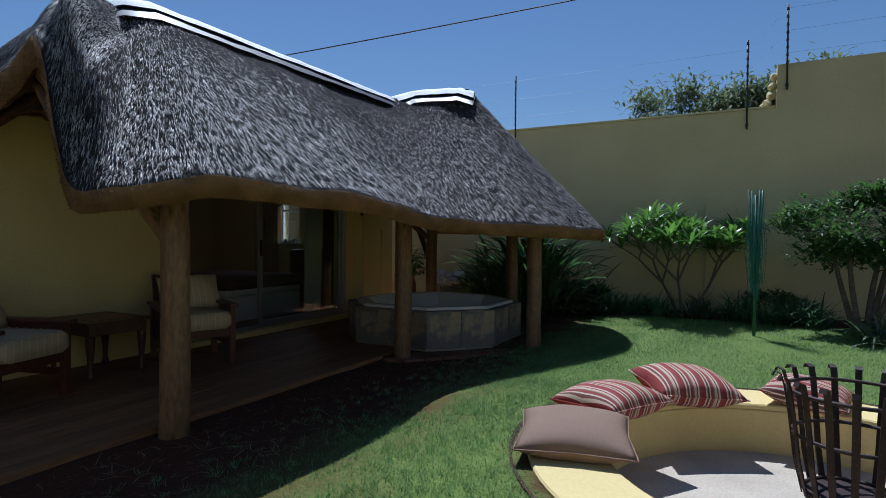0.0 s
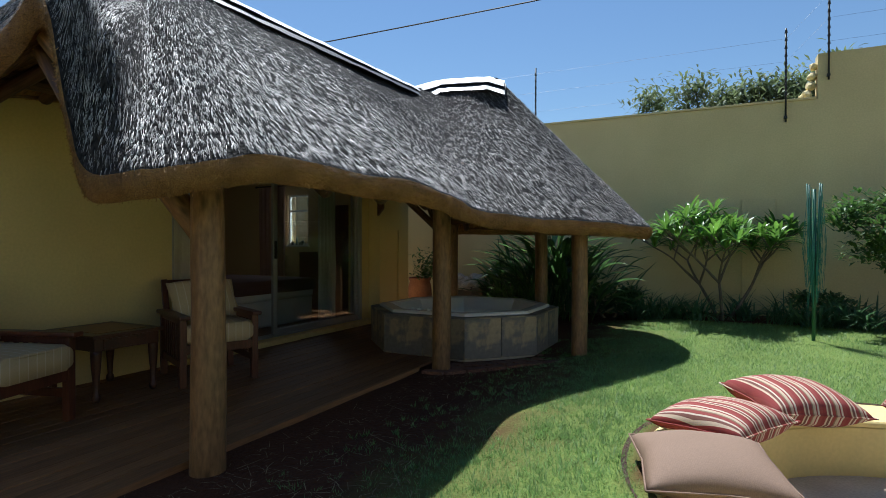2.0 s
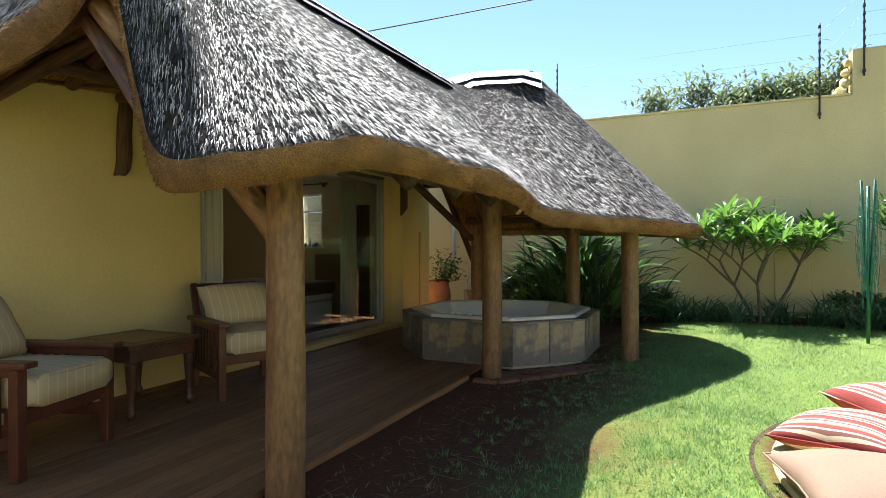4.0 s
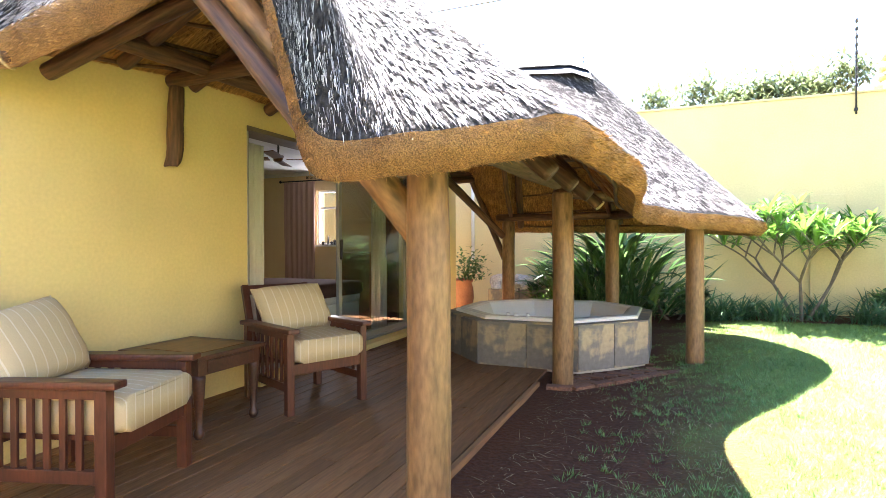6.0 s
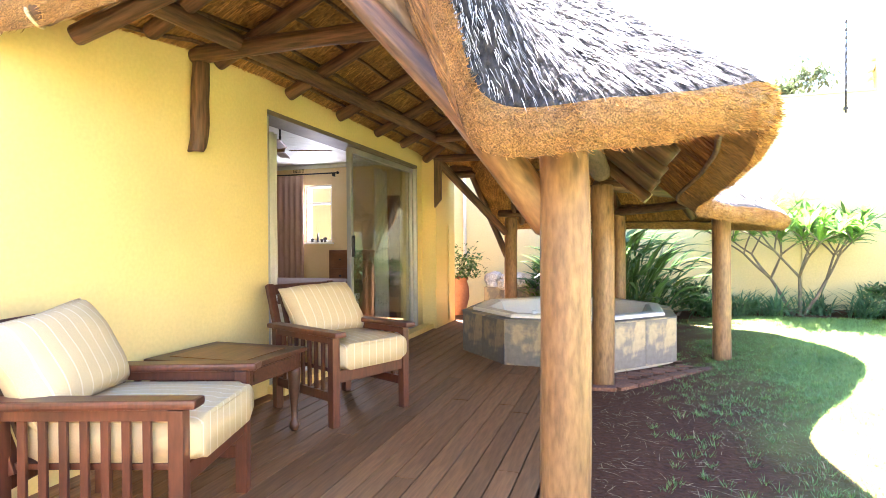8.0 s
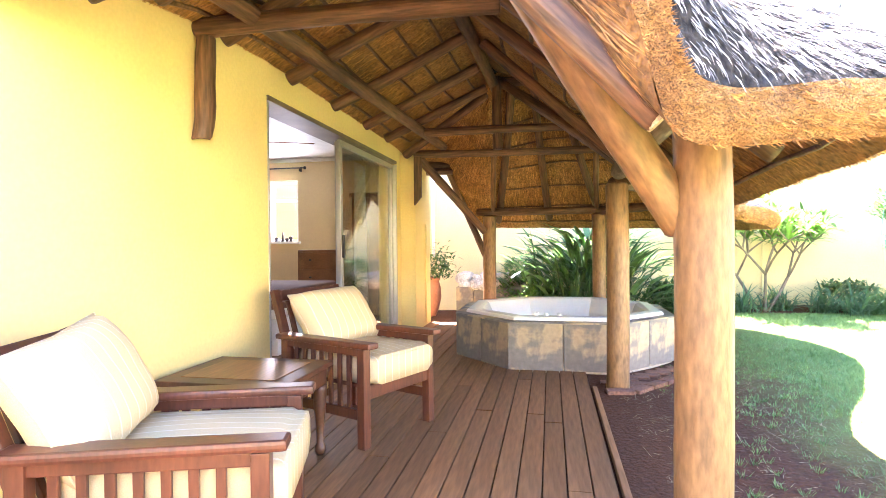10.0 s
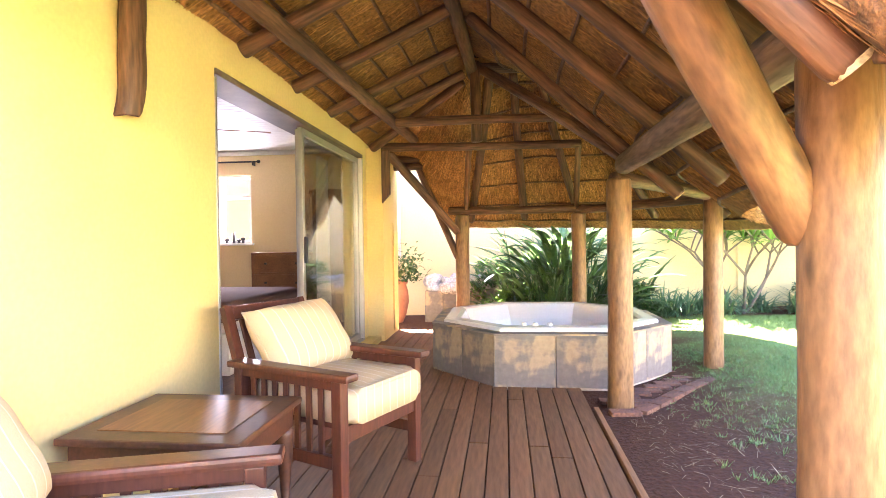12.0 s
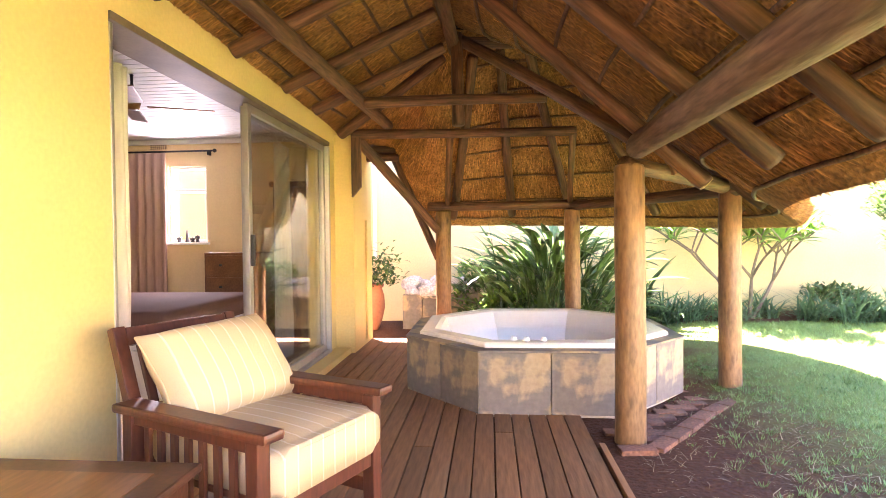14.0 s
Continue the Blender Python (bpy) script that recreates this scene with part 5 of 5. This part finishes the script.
# ---- rotary clothes dryer, folded ----
dryer = tagged(empty("clothes_dryer", 0.30, 7.68, 0.13), "folded green rotary clothes dryer with slack cords", "clothes dryer")
v, f = tube([Vector((0, 0, -0.05)), Vector((0, 0, 0.8)), Vector((0, 0, 1.70))], 0.019, 10)
raw("pole", v, f, GREEN_PAINT, dryer, True)
for k in range(4):
    a = math.pi / 2 * k + 0.5
    e = Vector((math.cos(a), math.sin(a), 0))
    v, f = tube([e * 0.03 + Vector((0, 0, 0.62)), e * 0.06 + Vector((0, 0, 1.2)), e * 0.085 + Vector((0, 0, 1.76))], 0.010, 8)
    raw("arm", v, f, GREEN_PAINT, dryer, True)
r4 = random.Random(3)
for k in range(44):
    a = r4.uniform(0, 6.28)
    e = Vector((math.cos(a), math.sin(a), 0))
    zt, zb = r4.uniform(1.1, 1.74), r4.uniform(0.35, 0.9)
    rb = r4.uniform(0.03, 0.10)
    pts = [e * 0.08 + Vector((0, 0, zt)), e * (rb + 0.03) + Vector((0, 0, (zt + zb) / 2)), e * rb + Vector((0, 0, zb)), e * (rb * 0.5) + Vector((0.01, 0, (zt + zb) / 2))]
    tv, tf = tube(pts, 0.0028, 4)
    raw("cord", tv, tf, CORD, dryer)

# ---- electric fence on the wall, overhead cable ----
POLES = [(-3.62, 3.04, 4.38), (0.225, 3.04, 4.43), (0.755, 3.6, 4.90), (4.27, 3.6, 4.92), (-7.5, 3.04, 4.36)]
for x, z0, z1 in POLES:
    fp = tagged(empty("fence_pole", x, BACK_Y - 0.04, z0), "black electric fence pole with insulators", "fence pole", "electric fence poles")
    v, f = tube([Vector((0, 0, 0)), Vector((0, 0, (z1 - z0) / 2)), Vector((0, 0, z1 - z0))], 0.013, 8)
    raw("pole", v, f, BLACK, fp, True)
    z = 0.42
    while z < z1 - z0:
        bm = bmesh.new()
        bmesh.ops.create_cone(bm, cap_ends=True, segments=8, radius1=0.022, radius2=0.012, depth=0.05, matrix=pose(0, -0.012, z, 25, 0, 0))
        part("insulator", bm, BLACK, fp)
        z += 0.115
    part("clamp", boxed(-0.02, 0.02, -0.018, 0.04, 0.05, 0.09, 0.003), BLACK, fp)
for k in range(3):
    pts = [Vector((x, BACK_Y - 0.06, z0 + 0.55 + k * 0.34)) for x, z0, z1 in sorted(POLES)]
    v, f = tube(pts, 0.0013, 4)
    tagged(raw("fence_wire", v, f, BLACK), "thin electric fence wire", "wire", "electric fence wires")
v, f = tube([Vector((-24 + k * 2, 9.7, 5.5 + 0.0011 * (k * 2 - 24 + 4) ** 2)) for k in range(22)], 0.012, 6)
tagged(raw("overhead_cable", v, f, BLACK), "black overhead cable above the garden wall", "cable")
# broken stonework where the wall steps up
for k, (x, z, s) in enumerate([(0.51, 3.435, 0.075), (0.555, 3.565, 0.07), (0.57, 3.705, 0.065), (0.595, 3.85, 0.06), (0.45, 3.41, 0.05)]):
    bm = bmesh.new()
    bmesh.ops.create_icosphere(bm, subdivisions=2, radius=s)
    for vv in bm.verts:
        vv.co *= 1 + 0.3 * noise.noise(vv.co * 20 + Vector((k, 0, 0)))
        vv.co.y *= 1.6
    o = part("step_stone", bm, GARDEN_PLASTER, back)
    o.location = (x, 0.12, z)
v, f = tube([Vector((-5.62, BACK_Y - 0.04, 0.9)), Vector((-5.62, BACK_Y - 0.04, 2.0)), Vector((-5.62, BACK_Y - 0.04, 3.2))], 0.03, 10)
tagged(raw("drain_pipe", v, f, WHITE, None, True), "white drain pipe on the garden wall", "pipe")
v, f = tube([Vector((WALL_X + 0.215, 7.95, 0.05)), Vector((WALL_X + 0.215, 7.95, 0.7)), Vector((WALL_X + 0.215, 7.95, 1.42))], 0.012, 8)
tagged(raw("conduit", v, f, PLASTER, None, True), "thin painted conduit up the house wall", "pipe")

# ---- pot and rock planter ----
pot = tagged(empty("flower_pot", -5.55, 9.1, -0.02), "large terracotta pot with a leafy green plant", "flower pot")
bm = bmesh.new()
prev = None
for rr, z in ((0.13, 0.0), (0.18, 0.12), (0.22, 0.3), (0.21, 0.46), (0.18, 0.56), (0.205, 0.58), (0.205, 0.62), (0.17, 0.62), (0.16, 0.54)):
    cur = [bm.verts.new((rr * math.cos(2 * math.pi * q / 28), rr * math.sin(2 * math.pi * q / 28), z)) for q in range(28)]
    if prev:
        for q in range(28):
            bm.faces.new((prev[q], prev[(q + 1) % 28], cur[(q + 1) % 28], cur[q]))
    prev = cur
bm.faces.new(prev)
part("pot", bm, TERRACOTTA, pot, "", True)
r5 = random.Random(12)
v, f = [], []
for _ in range(420):
    g = Vector((r5.gauss(0.16, 0.12), r5.gauss(0, 0.11), 0))
    a = r5.uniform(0, 6.28)
    strip_leaf(v, f, g + Vector((0, 0, 0.6 + abs(r5.gauss(0.18, 0.14)))), Vector((math.cos(a), math.sin(a), 0)), r5.uniform(0.06, 0.11), r5.uniform(0.016, 0.026), radians(r5.uniform(-10, 60)), radians(40), 3, 0.2, 0.55)
raw("foliage", v, f, LEAF, pot)
planter = tagged(empty("rock_planter", -4.55, 9.40, 0), "low stone clad planter topped with pale rocks", "planter")
for k in range(4):
    part("stone_block", boxed(-0.55 + k * 0.28, -0.275 + k * 0.28, -0.22, 0.25, -0.05, 0.44 + 0.02 * (k % 2), 0.012), SLATE, planter)
for k in range(11):
    bm = bmesh.new()
    s = r5.uniform(0.09, 0.16)
    bmesh.ops.create_icosphere(bm, subdivisions=3, radius=s)
    for vv in bm.verts:
        vv.co *= 1 + 0.35 * noise.noise(vv.co * 9 + Vector((k * 3, 0, 0)))
        vv.co.z *= 0.75
    o = part("rock", bm, ROCK, planter)
    o.location = (-0.45 + (k % 6) * 0.2 + r5.uniform(-0.04, 0.04), -0.08 + 0.18 * (k // 6), 0.46 + 0.10 * (k // 6))

# ---- grass, dry bits and pavers ----
rs = np.random.RandomState(4)
N = 330000
px, py = rs.uniform(-3.1, 3.4, N), rs.uniform(0.2, 8.9, N)
near = np.hypot(px + 0.6, py - 2.0)
keep_p = np.clip(1.5 - near / 6.5, 0.32, 1.0)
u = rs.uniform(0, 1, N)
gverts, gfaces = [], []
for x, y, q, kp in zip(px, py, u, keep_p):
    if q > kp:
        continue
    sh = lawn_share(x, y)
    if q / kp > sh:
        continue
    a = rs.uniform(0, 6.283)
    h = rs.uniform(0.012, 0.030) * (0.7 + 0.6 * sh)
    if x < -1.2:
        h *= 1.0 + 0.7 * max(0.0, noise.noise((x * 5, y * 5, 1.0)) + 0.25)
    lean = rs.uniform(0.3, 1.5) * h
    w = rs.uniform(0.0016, 0.0032) * (1.0 if kp > 0.6 else 1.7)
    z = ground_z(x, y) - 0.006
    ca, sa = math.cos(a), math.sin(a)
    k = len(gverts)
    gverts += [(x - sa * w, y + ca * w, z), (x + sa * w, y - ca * w, z), (x + ca * lean, y + sa * lean, z + h)]
    gfaces.append((k, k + 1, k + 2))
for _ in range(2100):
    x, y = rs.uniform(-2.75, -0.9), rs.uniform(0.6, 7.2)
    if rs.uniform() > 0.25 + lawn_share(x, y):
        continue
    z = ground_z(x, y) - 0.004
    for _k in range(16):
        a, sp = rs.uniform(0, 6.283), rs.uniform(0, 0.035)
        bx, by = x + sp * math.cos(a), y + sp * math.sin(a)
        h = rs.uniform(0.015, 0.04)
        w = rs.uniform(0.0015, 0.003)
        ca, sa = math.cos(a), math.sin(a)
        k = len(gverts)
        gverts += [(bx - sa * w, by + ca * w, z), (bx + sa * w, by - ca * w, z), (bx + ca * h * 0.8, by + sa * h * 0.8, z + h)]
        gfaces.append((k, k + 1, k + 2))
tagged(raw("grass", gverts, gfaces, GRASS), "short green lawn grass thinning out over red soil", "grass", kind="stuff")
items = []
for _ in range(1300):
    x, y = rs.uniform(-3.1, -1.9), rs.uniform(0.8, 6.0)
    if rs.uniform() > 1.1 - lawn_share(x, y):
        continue
    a = rs.uniform(0, 6.283)
    d = Vector((math.cos(a), math.sin(a), rs.uniform(0, 0.25))) * rs.uniform(0.03, 0.10) * (2.2 if rs.uniform() < 0.12 else 1.0)
    items.append((Vector((x, y, ground_z(x, y) + 0.006)), d, Vector((-math.sin(a), math.cos(a), 0)) * rs.uniform(0.001, 0.0022), Vector((rs.normal(0, 0.008), rs.normal(0, 0.008), 0.004))))
tagged(blades("dry_grass", items, DRY), "dry straw and twigs lying on the red soil", "straw", kind="stuff")

paving = tagged(empty("pavement", -2.6, 6.0, 0), "red brick pavers round the hot tub", "pavement", kind="structure")
EDGE = [(-3.18, 4.88), (-2.98, 4.90), (-2.42, 5.60), (-1.95, 6.08), (-1.84, 6.40), (-1.95, 7.45)]
brick_mesh = bpy.data.meshes.new("brick")
bm = boxed(-0.105, 0.105, -0.05, 0.05, -0.05, 0.0, 0.006)
bm.to_mesh(brick_mesh)
bm.free()
brick_mesh.materials.append(BRICK)


def brick(x, y, z, rz):
    o = new("brick", brick_mesh)
    o.parent = paving
    o.matrix_parent_inverse = paving.matrix_world.inverted()
    o.matrix_basis = pose(x, y, z, random.Random(int(x * 991 + y * 77)).uniform(-1.2, 1.2), 0, rz)


for (x0, y0), (x1, y1) in zip(EDGE, EDGE[1:]):
    L = math.hypot(x1 - x0, y1 - y0)
    n = max(1, round(L / 0.22))
    for k in range(n):
        t = (k + 0.5) / n
        brick(x0 + (x1 - x0) * t, y0 + (y1 - y0) * t, 0.0 + 0.006 * noise.noise((k * 1.0, L, 0)), math.degrees(math.atan2(y1 - y0, x1 - x0)))


def inside(x, y):
    """Between the tub and the edging row."""
    if x < -3.17 or y < 4.97 or y > 7.45:
        return False
    for (x0, y0), (x1, y1) in zip(EDGE, EDGE[1:]):
        cr = (x1 - x0) * (y - y0) - (y1 - y0) * (x - x0)
        L = math.hypot(x1 - x0, y1 - y0)
        if -0.3 < ((x - x0) * (x1 - x0) + (y - y0) * (y1 - y0)) / (L * L) < 1.3 and cr / L < 0.10:
            return False
    ax, ay = abs(x + 3.5), abs(y - 6.52)
    return not (ax < 1.15 and ay < 1.15 and (ax + ay) < 1.66)


for j in range(26):
    for i in range(9):
        x, y = -3.1 + i * 0.216 + (0.108 if j % 2 else 0), 4.98 + j * 0.108
        if inside(x, y):
            brick(x, y, -0.014 + 0.004 * noise.noise((x * 9, y * 9, 0)), 0)
